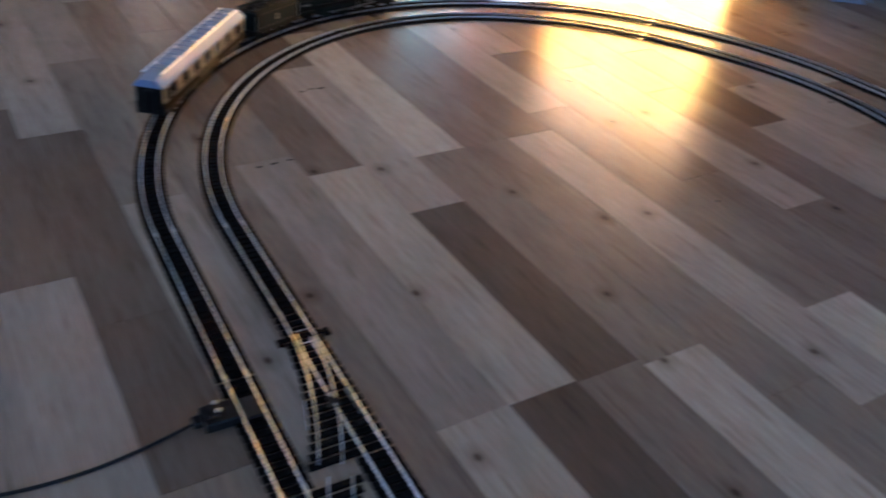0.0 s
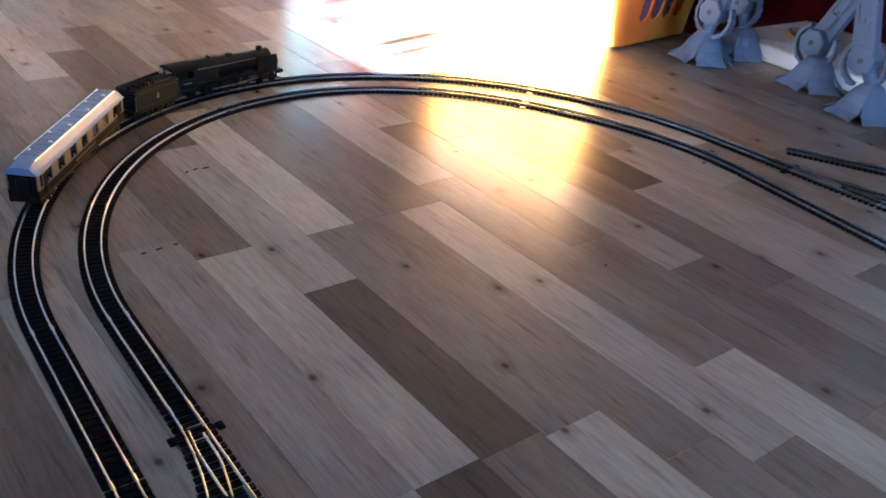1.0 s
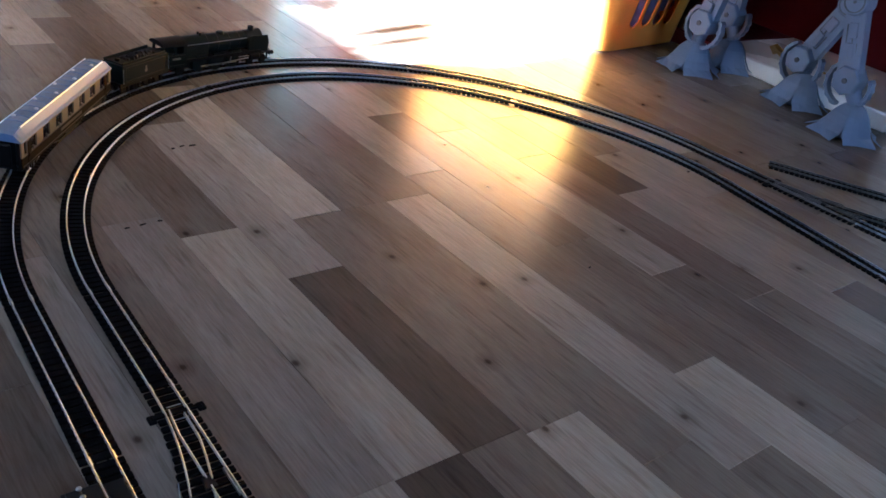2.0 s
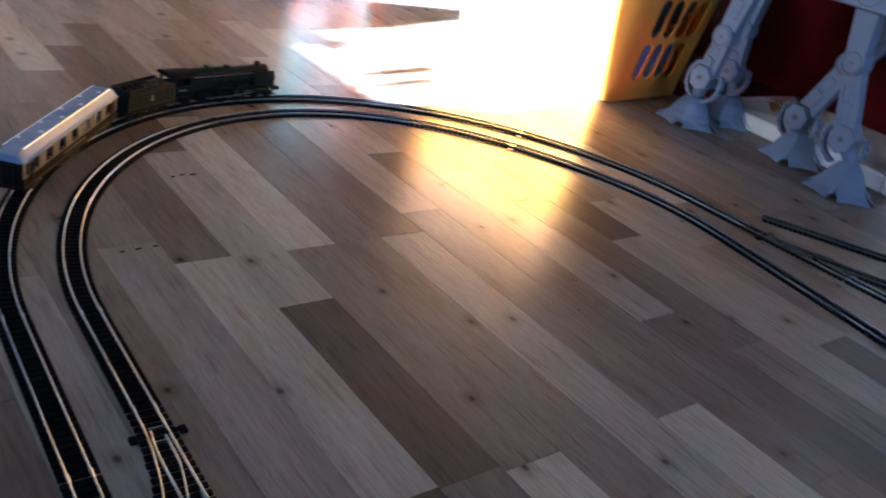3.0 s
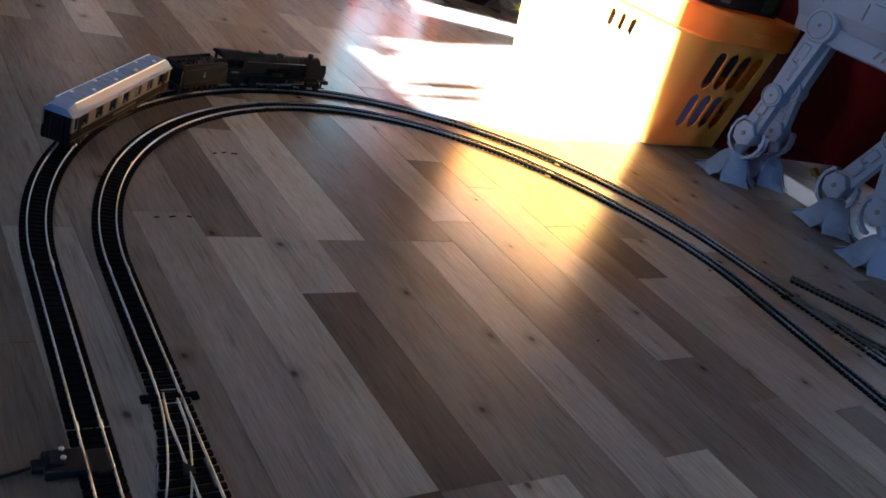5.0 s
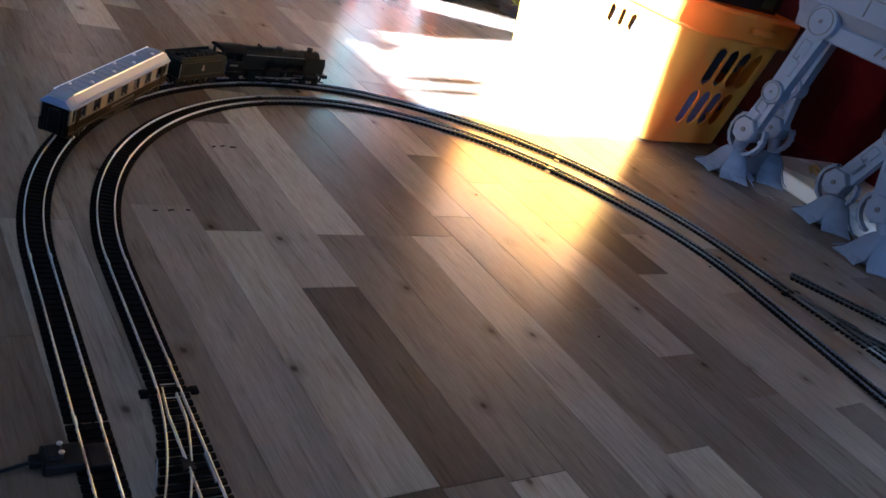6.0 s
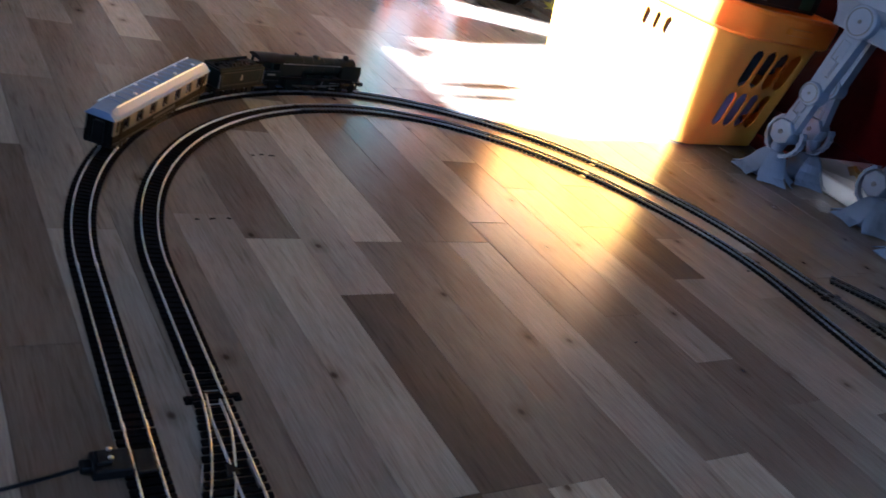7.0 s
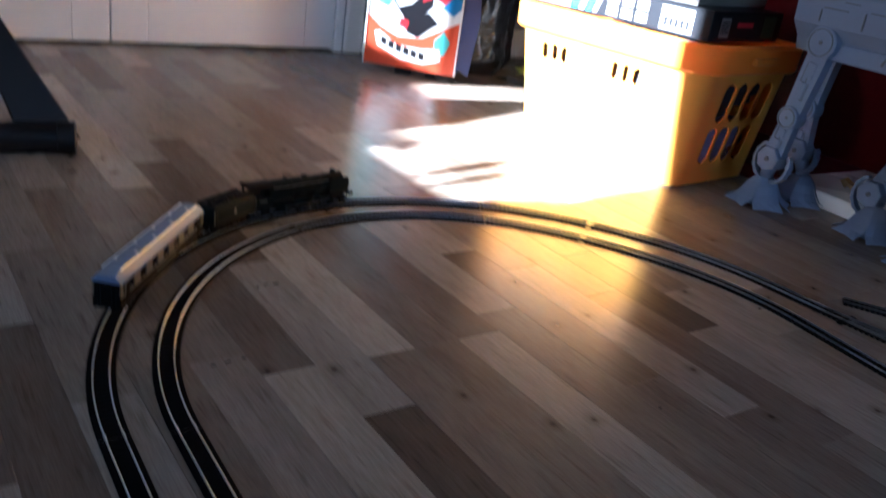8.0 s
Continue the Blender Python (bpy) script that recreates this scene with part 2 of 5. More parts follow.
def bm_ring(bm, r, w, h, m, sides=28):
    """Adds a flat hoop of radius r, w wide and h high, about local z."""
    prof = [(r - w / 2, 0), (r + w / 2, 0), (r + w / 2, h), (r - w / 2, h)]
    rings = [[bm.verts.new((q * math.cos(2 * math.pi * k / sides), q * math.sin(2 * math.pi * k / sides), z)) for k in range(sides)] for q, z in prof]
    for a, b in zip(rings, rings[1:] + rings[:1]):
        for k in range(sides):
            bm.faces.new((a[k], a[(k + 1) % sides], b[(k + 1) % sides], b[k]))
    bmesh.ops.transform(bm, matrix=m, verts=[v for r in rings for v in r])


def bm_prism(bm, outline, depth, m=None, bevel=0.0):
    """Adds a plate: an outline of (x, y) swept along local z by depth."""
    lo = [bm.verts.new((x, y, 0)) for x, y in outline]
    hi = [bm.verts.new((x, y, depth)) for x, y in outline]
    n = len(lo)
    faces = [bm.faces.new(lo[::-1]), bm.faces.new(hi)]
    for k in range(n):
        faces.append(bm.faces.new((lo[k], lo[(k + 1) % n], hi[(k + 1) % n], hi[k])))
    vs = lo + hi
    if bevel:
        es = [e for e in faces[1].edges]
        done = bmesh.ops.bevel(bm, geom=es, offset=bevel, segments=1, affect="EDGES")
        vs = list({v for v in vs if v.is_valid} | {v for f in done["faces"] for v in f.verts})
    if m is not None:
        bmesh.ops.transform(bm, matrix=m, verts=vs)
    return vs


def mesh_of(bm, name, mat, smooth=False):
    bmesh.ops.recalc_face_normals(bm, faces=bm.faces)
    me = bpy.data.meshes.new(name)
    bm.to_mesh(me)
    bm.free()
    me.materials.append(mat)
    if smooth:
        me.polygons.foreach_set("use_smooth", [True] * len(me.polygons))
        me.set_sharp_from_angle(angle=radians(28))
    return me


def part(name, bm, mat, parent=None, label="", smooth=False, m=None):
    ob = new(name, mesh_of(bm, name, mat, smooth))
    if parent is not None:
        ob.parent = parent
    if m is not None:
        ob.matrix_basis = m
    if label:
        ob["label"] = label
    return ob


def box(name, size, at, mat, parent=None, label="", rot=None, bevel=0.002, seg=1):
    bm = bmesh.new()
    bm_box(bm, size, (0, 0, 0), None, bevel, seg)
    return part(name, bm, mat, parent, label, m=Matrix.Translation(at) @ (rot or Matrix.Identity(4)))


def thing(name, m, label, category, group="", kind=""):
    ob = new(name)
    ob.empty_display_size = 0.01
    ob.matrix_basis = m
    return tagged(ob, label, category, group, kind)


def span(name, lo, hi, mat, bevel=0.0, label="", kind="structure", parent=None):
    """A block from corner lo to corner hi."""
    size = [b - a for a, b in zip(lo, hi)]
    ob = box(name, size, [(a + b) / 2 for a, b in zip(lo, hi)], mat, parent, bevel=bevel)
    return tagged(ob, label, "", "", kind) if parent is None else ob


def slab_with_holes(name, axis, at, thick, lo, hi, holes, mat, label):
    """A wall across axis x or y, from lo to hi (along, up), with openings (a0, z0, a1, z1) that go through it."""
    us = sorted({lo[0], hi[0], *(h[0] for h in holes), *(h[2] for h in holes)})
    vs = sorted({lo[1], hi[1], *(h[1] for h in holes), *(h[3] for h in holes)})
    bm = bmesh.new()
    grid = {}

    def vert(u, v, w):
        if (u, v, w) not in grid:
            grid[u, v, w] = bm.verts.new((at + w, u, v) if axis == "x" else (u, at + w, v))
        return grid[u, v, w]

    solid = {(i, j): not any(h[0] <= (us[i] + us[i + 1]) / 2 <= h[2] and h[1] <= (vs[j] + vs[j + 1]) / 2 <= h[3] for h in holes)
             for i in range(len(us) - 1) for j in range(len(vs) - 1)}
    for (i, j), s in solid.items():
        if not s:
            continue
        a, b, c, d = us[i], us[i + 1], vs[j], vs[j + 1]
        for w in (0, thick):
            bm.faces.new([vert(a, c, w), vert(b, c, w), vert(b, d, w), vert(a, d, w)])
        for k, p, q in (((i - 1, j), (a, c), (a, d)), ((i + 1, j), (b, c), (b, d)), ((i, j - 1), (a, c), (b, c)), ((i, j + 1), (a, d), (b, d))):
            if not solid.get(k, False):
                bm.faces.new([vert(*p, 0), vert(*q, 0), vert(*q, thick), vert(*p, thick)])
    return tagged(part(name, bm, mat), label, "wall", "", "structure")


# ---- room shell ----
span("ceiling", (X0 - 0.2, Y0 - 0.2, H), (X1 + 0.2, Y1 + 0.2, H + 0.12), M_CEIL, label="plain off-white painted plaster ceiling")
# west window, set where the patches of sun on the floor lead back to
WEST = [(-0.008, 0.985, 1.215, 1.665)]
slab_with_holes("wall_west", "x", X0 - 0.2, 0.2, (Y0 - 0.2, 0), (Y1 + 0.2, H), WEST, M_WALL, "pale painted wall with one wide window opening")
slab_with_holes("wall_south", "y", Y0 - 0.2, 0.2, (X0, 0), (X1, H), SOUTH, M_WALL, "pale painted wall with an unseen window opening added for fill light")
DOOR_L, DOOR_M, DOOR_R, DOOR_H = -0.765, -0.102, 0.562, 2.02
slab_with_holes("wall_north", "y", Y1, 0.14, (X0, 0), (X1, H), [(DOOR_L - 0.03, 0, DOOR_R + 0.03, DOOR_H + 0.03)], M_WALL, "blue-grey painted wall beside the glazed doors")
slab_with_holes("wall_east", "x", X1, 0.2, (Y0 - 0.2, 0), (Y1 + 0.2, H), [], M_WALL, "pale painted wall behind the fireplace")


def window(name, axis, lo, hi, depth, cols):
    """White window frame and its bars in the plane across axis, filling lo..hi (along, up)."""
    w = thing(name, Matrix.Identity(4), "white painted window frame left without glass", "window", "", "structure")

    def bar(n, a, c, b, d, t=0.05):
        p, q = ((depth - t / 2, a, c), (depth + t / 2, b, d)) if axis == "x" else ((a, depth - t / 2, c), (b, depth + t / 2, d))
        return span(n, p, q, M_GLOSSWHITE, 0.003, parent=w)

    f = 0.045
    bar("window_frame", lo[0], lo[1], hi[0], lo[1] + f)
    bar("window_frame", lo[0], hi[1] - f, hi[0], hi[1])
    for i in range(cols + 1):
        u = lo[0] + (hi[0] - lo[0] - f) * i / cols
        bar("window_frame", u, lo[1] + f, u + f, hi[1] - f)


for i, h in enumerate(WEST):
    window(f"window_{i + 1}", "x", h[:2], h[2:], X0 - 0.1, 1)
# frame of the added opening that holds the south fill lamp
window("window_2", "y", SOUTH[0][:2], SOUTH[0][2:], Y0 - 0.1, 3)


def glazed_door(name, x0, x1, hinge_right, mullions):
    """A white glazed door: stiles, rails, glazing bars with a chamfered bead, and panes."""
    d = thing(name, Matrix.Identity(4), "closed white gloss-painted door with glass panes", "door", "", "structure")
    y0, y1, st, low = Y1 + 0.012, Y1 + 0.052, 0.098, 0.188
    z0, z1 = 0.008, DOOR_H
    span("stile", (x0, y0, z0), (x0 + st, y1, z1), M_GLOSSWHITE, 0.003, parent=d)
    span("stile", (x1 - st, y0, z0), (x1, y1, z1), M_GLOSSWHITE, 0.003, parent=d)
    span("bottom_rail", (x0 + st, y0 + 0.0015, z0), (x1 - st, y1, low), M_GLOSSWHITE, 0.002, parent=d)
    span("top_rail", (x0 + st, y0 + 0.0015, z1 - 0.1), (x1 - st, y1, z1), M_GLOSSWHITE, 0.002, parent=d)
    xs = [x0 + st, *mullions, x1 - st]
    zs = [low, 0.62, 1.06, 1.50, z1 - 0.1]
    for x in mullions:
        span("glazing_bar", (x - 0.011, y0 + 0.002, low), (x + 0.011, y1 - 0.002, z1 - 0.1), M_GLOSSWHITE, 0.003, parent=d)
    for z in zs[1:-1]:
        for a, b in zip(xs, xs[1:]):
            span("glazing_bar", (a + 0.011, y0 + 0.004, z - 0.011), (b - 0.011, y1 - 0.004, z + 0.011), M_GLOSSWHITE, 0.003, parent=d)
    for a, b in zip(xs, xs[1:]):
        for c, e in zip(zs, zs[1:]):
            pane = span("pane", (a, (y0 + y1) / 2 - 0.002, c), (b, (y0 + y1) / 2 + 0.002, e), M_GLASS, parent=d)
            pane.visible_shadow = False
        bm = bmesh.new()
        for at, size in (((a + b) / 2, (b - a - 0.022, 0.012, 0.010)),):
            bm_box(bm, size, (at, y0 + 0.010, low + 0.005), pose(0, 0, 0, 35), 0.001)
        part("bead", bm, M_GLOSSWHITE, d)


glazed_door("door_1", DOOR_L, DOOR_M - 0.0015, False, [-0.432])
glazed_door("door_2", DOOR_M + 0.0015, DOOR_R, True, [0.232])
for a, b in ((DOOR_L - 0.03, DOOR_L - 0.003), (DOOR_R + 0.003, DOOR_R + 0.03)):
    span("trim", (a, Y1 + 0.004, 0), (b, Y1 + 0.09, DOOR_H + 0.03), M_GLOSSWHITE, 0.002, "white painted door lining")
for a, b in ((DOOR_L - 0.09, DOOR_L - 0.028), (DOOR_R + 0.028, DOOR_R + 0.09)):
    span("trim", (a, Y1 - 0.016, 0), (b, Y1 - 0.001, DOOR_H + 0.09), M_GLOSSWHITE, 0.006, "white painted door architrave")
span("trim", (DOOR_L - 0.028, Y1 - 0.016, DOOR_H + 0.028), (DOOR_R + 0.028, Y1 - 0.001, DOOR_H + 0.09), M_GLOSSWHITE, 0.006, "white painted door architrave")
for a, b in ((X0, DOOR_L - 0.092), (DOOR_R + 0.092, X1)):
    span("baseboard", (a, Y1 - 0.014, 0), (b, Y1 - 0.001, 0.10), M_GLOSSWHITE, 0.004, "white painted skirting board")
span("baseboard", (X0 + 0.001, Y0, 0), (X0 + 0.014, Y1 - 0.016, 0.10), M_GLOSSWHITE, 0.004, "white painted skirting board")
# room behind the glass doors, its unlit look put into near-black wall colour
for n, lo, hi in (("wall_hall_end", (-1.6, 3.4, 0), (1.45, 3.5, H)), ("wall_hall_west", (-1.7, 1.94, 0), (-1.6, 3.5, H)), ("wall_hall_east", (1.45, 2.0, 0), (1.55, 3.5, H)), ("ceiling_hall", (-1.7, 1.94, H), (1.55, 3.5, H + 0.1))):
    span(n, lo, hi, material(n, (0.05, 0.05, 0.06), 0.8), label="wall coloured near black to look unlit, behind the glass doors")

# ---- model railway track: 16.5 mm gauge, two concentric loops 67 mm apart ----
GAUGE, RAIL_TOP = 0.0165, 0.0056
# each loop as laid by hand, a little out of round: mean radius, its waves (cosines, sines), the angles at which the straights begin
LOOP_IN = (0.4397, (-0.0013, 0.0011, 0.0036, -0.0007), (-0.0041, 0.0000, -0.0113, -0.0028), -9.18, 183.89)
LOOP_OUT = (0.5063, (0.0027, 0.0019, 0.0036, 0.0000), (-0.0014, 0.0023, -0.0065, -0.0009), 3.66, 182.44)
SLEEPER_PITCH = 0.0080


def sleeper_mesh():
    bm = bmesh.new()
    bm_box(bm, (0.0295, 0.0062, 0.0028), (0, 0, 0.0014), None, 0.0004)
    for s in (-1, 1):
        bm_box(bm, (0.0046, 0.0024, 0.0010), (s * GAUGE / 2, 0, 0.0031))
    return mesh_of(bm, "sleeper", M_SLEEPER)


SLEEPER = sleeper_mesh()


def rail_mesh(path, offset, mat=None, z0=0.0030, name="rail"):
    """A bullhead rail swept along a path of (x, y, heading), set off to the side of it."""
    bm = bmesh.new()
    prof = [(-0.0007, 0), (0.0007, 0), (0.0007, 0.0003), (0.00035, 0.0006), (0.00035, 0.0016), (0.00055, 0.0018), (0.00055, 0.0024), (0.0003, 0.0026), (-0.0003, 0.0026), (-0.00055, 0.0024), (-0.00055, 0.0018), (-0.00035, 0.0016), (-0.00035, 0.0006), (-0.0007, 0.0003)]
    rings = []
    for k, (x, y, h) in enumerate(path):
        off = offset[k] if isinstance(offset, list) else offset
        sx, sy = math.sin(h), -math.cos(h)
        rings.append([bm.verts.new((x + sx * (off + p), y + sy * (off + p), z0 + z)) for p, z in prof])
    n = len(prof)
    for a, b in zip(rings, rings[1:]):
        for i in range(n):
            bm.faces.new((a[i], a[(i + 1) % n], b[(i + 1) % n], b[i]))
    bm.faces.new(rings[0][::-1])
    bm.faces.new(rings[-1])
    return mesh_of(bm, name, mat or M_RAIL)


def bend(loop, a0, a1, n=24):
    """Points and headings along a loop between two angles in degrees."""
    mean, cs, ss, _, _ = loop
    s = 1 if a1 > a0 else -1
    out = []
    for i in range(n + 1):
        a = radians(a0 + (a1 - a0) * i / n)
        r = mean + sum(c * math.cos(k * a) + d * math.sin(k * a) for k, (c, d) in enumerate(zip(cs, ss), 1))
        dr = sum(k * (d * math.cos(k * a) - c * math.sin(k * a)) for k, (c, d) in enumerate(zip(cs, ss), 1))
        h = a + math.atan2(r, dr) + (0 if s > 0 else math.pi)
        out.append((r * math.cos(a), r * math.sin(a), h))
    return out


def leg_of(loop, west, y):
    """The point at y on the straight that runs south from a loop's west or east end, and its heading."""
    x0, y0, h = bend(loop, *((170, loop[4]) if west else (10, loop[3])), 1)[-1]
    return x0 + (y - y0) / math.tan(h), y, h


def straight(loop, west, y0, y1):
    """A straight piece on that leg; y0 of None starts it where the bend ends."""
    a = bend(loop, *((170, loop[4]) if west else (10, loop[3])), 1)[-1] if y0 is None else leg_of(loop, west, y0)
    b = leg_of(loop, west, y1)
    return line(a[0], a[1], b[0], b[1])


def line(x0, y0, x1, y1, n=1):
    h = math.atan2(y1 - y0, x1 - x0)
    return [(x0 + (x1 - x0) * i / n, y0 + (y1 - y0) * i / n, h) for i in range(n + 1)]


def length(path):
    return sum(math.hypot(b[0] - a[0], b[1] - a[1]) for a, b in zip(path, path[1:]))


def along(path, s):
    for a, b in zip(path, path[1:]):
        d = math.hypot(b[0] - a[0], b[1] - a[1])
        if s <= d or b is path[-1]:
            k = s / d if d else 0
            return a[0] + (b[0] - a[0]) * k, a[1] + (b[1] - a[1]) * k, a[2] + (b[2] - a[2]) * k
        s -= d


def lay_sleepers(owner, path, pitch=SLEEPER_PITCH, mesh=None, gap=(0.0008, 0.0008)):
    total = length(path)
    n = round((total - gap[0] - gap[1]) / pitch)
    for i in range(n):
        x, y, h = along(path, gap[0] + (i + 0.5) * (total - gap[0] - gap[1]) / n)
        ob = new("sleeper", mesh or SLEEPER)
        ob.parent = owner
        ob.matrix_basis = pose(x, y, 0, 0, 0, math.degrees(h) + 90)


def fishplates(owner, path):
    """Metal joiners clasping both rails at the end of a piece."""
    x, y, h = path[-1]
    for s in (-1, 1):
        bm = bmesh.new()
        for t in (-1, 1):
            bm_box(bm, (0.0090, 0.0008, 0.0022), (0, t * 0.0012, 0.0043), None, 0.0003)
        bm_box(bm, (0.0085, 0.0026, 0.0003), (0, 0, 0.0029))
        part("rail_joiner", bm, M_JOINER, owner, m=pose(x + s * math.sin(h) * GAUGE / 2, y - s * math.cos(h) * GAUGE / 2, 0, 0, 0, math.degrees(h)))


def track(path, label, group, mat=None, joiner=True, gap=(0.0008, 0.0008)):
    t = thing("track_piece", Matrix.Identity(4), label, "model railway track", group)
    for s in (-1, 1):
        ob = new("rail", rail_mesh(path, s * GAUGE / 2, mat))
        ob.parent = t
    # the two thin plastic webs that tie the sleepers together
    bm = bmesh.new()
    for s in (-0.0045, 0.0045):
        lo = [(x + s * math.sin(h), y - s * math.cos(h), h) for x, y, h in path]
        for a, b in zip(lo, lo[1:]):
            d = math.hypot(b[0] - a[0], b[1] - a[1])
            bm_box(bm, (d, 0.0016, 0.0012), ((a[0] + b[0]) / 2, (a[1] + b[1]) / 2, 0.0007), pose(0, 0, 0, 0, 0, math.degrees(math.atan2(b[1] - a[1], b[0] - a[0]))))
    part("sleeper_web", bm, M_SLEEPER, t)
    lay_sleepers(t, path, gap=gap)
    if joiner:
        fishplates(t, path)
    return t


CURVE = "curved black-sleepered model railway track with silver rails on floor"
STRAIGHT = "straight black-sleepered model railway track with silver rails on floor"
JOINTS = [40.5, 63.0, 108.0, 153.0]
OUTER, INNER = "outer loop track pieces", "inner loop track pieces"
for loop, g in ((LOOP_OUT, OUTER), (LOOP_IN, INNER)):
    ends = [loop[3], *JOINTS, loop[4]]
    for a0, a1 in zip(ends, ends[1:]):
        track(bend(loop, a0, a1, max(6, round((a1 - a0) / 2))), CURVE, g, gap=(0.0045 if a0 == 40.5 else 0.0008, 0.0045 if a1 == 40.5 else 0.0008))
# straights: west side
track(straight(LOOP_OUT, True, None, -0.236), STRAIGHT, OUTER)
track(straight(LOOP_OUT, True, -0.236, -0.360), STRAIGHT, OUTER)
track(straight(LOOP_IN, True, None, -0.178), STRAIGHT, INNER)
track(straight(LOOP_IN, True, -0.346, -0.68), STRAIGHT, INNER)
track(straight(LOOP_OUT, True, -0.528, -0.70), STRAIGHT, OUTER)
# straights: east side
track(straight(LOOP_IN, False, None, -0.335), STRAIGHT, INNER)
track(straight(LOOP_IN, False, -0.335, -0.67), STRAIGHT, INNER)
track(straight(LOOP_OUT, False, None, -0.062), STRAIGHT, OUTER)
track(straight(LOOP_OUT, False, -0.230, -0.565), STRAIGHT, OUTER)


def turnout(m, hand, label, mat=None):
    """A set of points 168 mm long with its toe at the origin, running along +y; hand -1 leads off to the left, +1 to the right."""
    t = thing("railway_points", m, label, "model railway points", "points")
    L, R = 0.168, 0.438
    main = line(0, 0, 0, L, 12)
    # branch: short lead, then the curve through 22.5 degrees
    br = [(0, 0, math.pi / 2)] + [(hand * (R - R * math.cos(a)), 0.006 + R * math.sin(a) * 0.965, math.pi / 2 - hand * a) for a in (radians(22.5 * i / 16) for i in range(17))]
    half = GAUGE / 2
    out, inn = -hand, hand      # the main line's plain side and the branch's side

    def rail(name, pts, off, lbl=""):
        ob = new(name, rail_mesh(pts, off, mat, name=name))
        ob.parent = t
        if lbl:
            ob["label"] = lbl
        return ob

    rail("stock_rail", main, out * half)
    rail("stock_rail", br, inn * half)
    i0 = 3
    rail("switch_blade", [(x, y, h) for x, y, h in line(0, 0.030, 0, 0.108, 8)], [inn * (half - 0.0030 * max(0, 1 - i / 3)) for i in range(9)])
    blade = [p for p in br if 0.028 < p[1] < 0.112]
    rail("switch_blade", blade, [out * (half - 0.0032 * max(0, 1 - i / 3)) for i in range(len(blade))])
    rail("crossing_rail", line(0, 0.116, 0, L, 4), inn * half)
    rail("crossing_rail", [p for p in br if p[1] > 0.116], out * half)
    bm = bmesh.new()
    fx = hand * 0.0135
    bm_prism(bm, [(-0.003, 0), (0.003, 0), (0.0045, 0.012), (-0.0045, 0.012)], 0.0022, pose(hand * half, 0.106, 0.0028))
    part("frog", bm, M_BLACK, t, "black plastic crossing piece")
    for s in (out, inn):
        bm = bmesh.new()
        bm_box(bm, (0.0008, 0.028, 0.0022), (0, 0, 0.0041))
        part("check_rail", bm, mat or M_RAIL, t, m=pose(s * (half - 0.0022) if s == out else hand * 0.0315 - 0 * s, 0.118, 0, 0, 0, 0 if s == out else -hand * 16))
    # sleepers grow longer towards the heel
    n = 20
    for i in range(n):
        y = (i + 0.5) * L / n
        k = min(range(len(br)), key=lambda j: abs(br[j][1] - y))
        reach = abs(br[k][0])
        w = 0.0295 + reach
        bm = bmesh.new()
        bm_box(bm, (w, 0.0054, 0.0028), (hand * reach / 2, y, 0.0014), None, 0.0004)
        part("sleeper", bm, M_SLEEPER, t)
    # tie bar with its end lugs
    bm = bmesh.new()
    bm_box(bm, (0.040, 0.0042, 0.0020), (0, 0.033, 0.0036), None, 0.0004)
    for s in (-1, 1):
        bm_box(bm, (0.006, 0.0085, 0.0032), (s * 0.0195, 0.033, 0.0022), None, 0.0006)
    part("tie_bar", bm, M_SLEEPER, t)
    for y in (0.026, 0.042):
        bm = bmesh.new()
        bm_box(bm, (0.0118, 0.0008, 0.0006), (0, y, 0.0042))
        part("tie_wire", bm, mat or M_RAIL, t)
    fishplates(t, line(0, L, 0, 0))
    return t


POINTS = "black model railway points with silver rails and plastic tie bar"


def points_at(loop, west, y, north):
    """The pose of a set of points with its toe at y on a straight."""
    x, y, h = leg_of(loop, west, y)
    return pose(x, y, 0, 0, 0, math.degrees(h) - 90 + (180 if north else 0))


turnout(points_at(LOOP_IN, True, -0.178, False), 1, POINTS)
turnout(points_at(LOOP_OUT, True, -0.528, True), 1, POINTS)
east_points = turnout(points_at(LOOP_OUT, False, -0.062, False), -1, "dull worn model railway points leading to a siding", M_RAILOLD)
# siding beyond the points, and a loose piece lying askew
sx, sy, _ = east_points.matrix_basis @ Vector((-0.0333, 0.168, 0))
sa = leg_of(LOOP_OUT, False, -0.2)[2] + radians(22.5)
track(line(sx, sy, sx + 0.30 * math.cos(sa), sy + 0.30 * math.sin(sa)), "dull straight siding track lying on the floor", "siding track pieces", M_RAILOLD)
track(line(0.590, -0.045, 0.590 + 0.335 * 0.53, -0.045 - 0.335 * 0.848), "loose dull straight track piece lying askew on the floor", "siding track pieces", M_RAILOLD, joiner=False)

# ---- power clip on the outer track, with its lead ----
clip = thing("power_clip", pose(leg_of(LOOP_OUT, True, -0.272)[0], -0.272, 0, 0, 0, 0), "black plastic track power clip with a thin black lead", "power clip")
bm = bmesh.new()
bm_box(bm, (0.013, 0.022, 0.0030), (0, 0, 0.0043), None, 0.0006)
part("tongue", bm, M_BLACK, clip)
bm = bmesh.new()
bm_box(bm, (0.026, 0.021, 0.0085), (-0.0225, 0, 0.0048), None, 0.0012, 2)
bm_box(bm, (0.010, 0.013, 0.0035), (-0.0280, 0.001, 0.0106), None, 0.0012, 2)
part("body", bm, M_BLACK, clip)
for y in (-0.004, 0.0045):
    bm = bmesh.new()
    bm_lathe(bm, [(0.0018, 0), (0.0020, 0.001), (0.0012, 0.0016)], pose(-0.024, y + 0.002, 0.0122), 10)
    part("screw", bm, M_STEEL, clip, "small steel screw")
bm = bmesh.new()
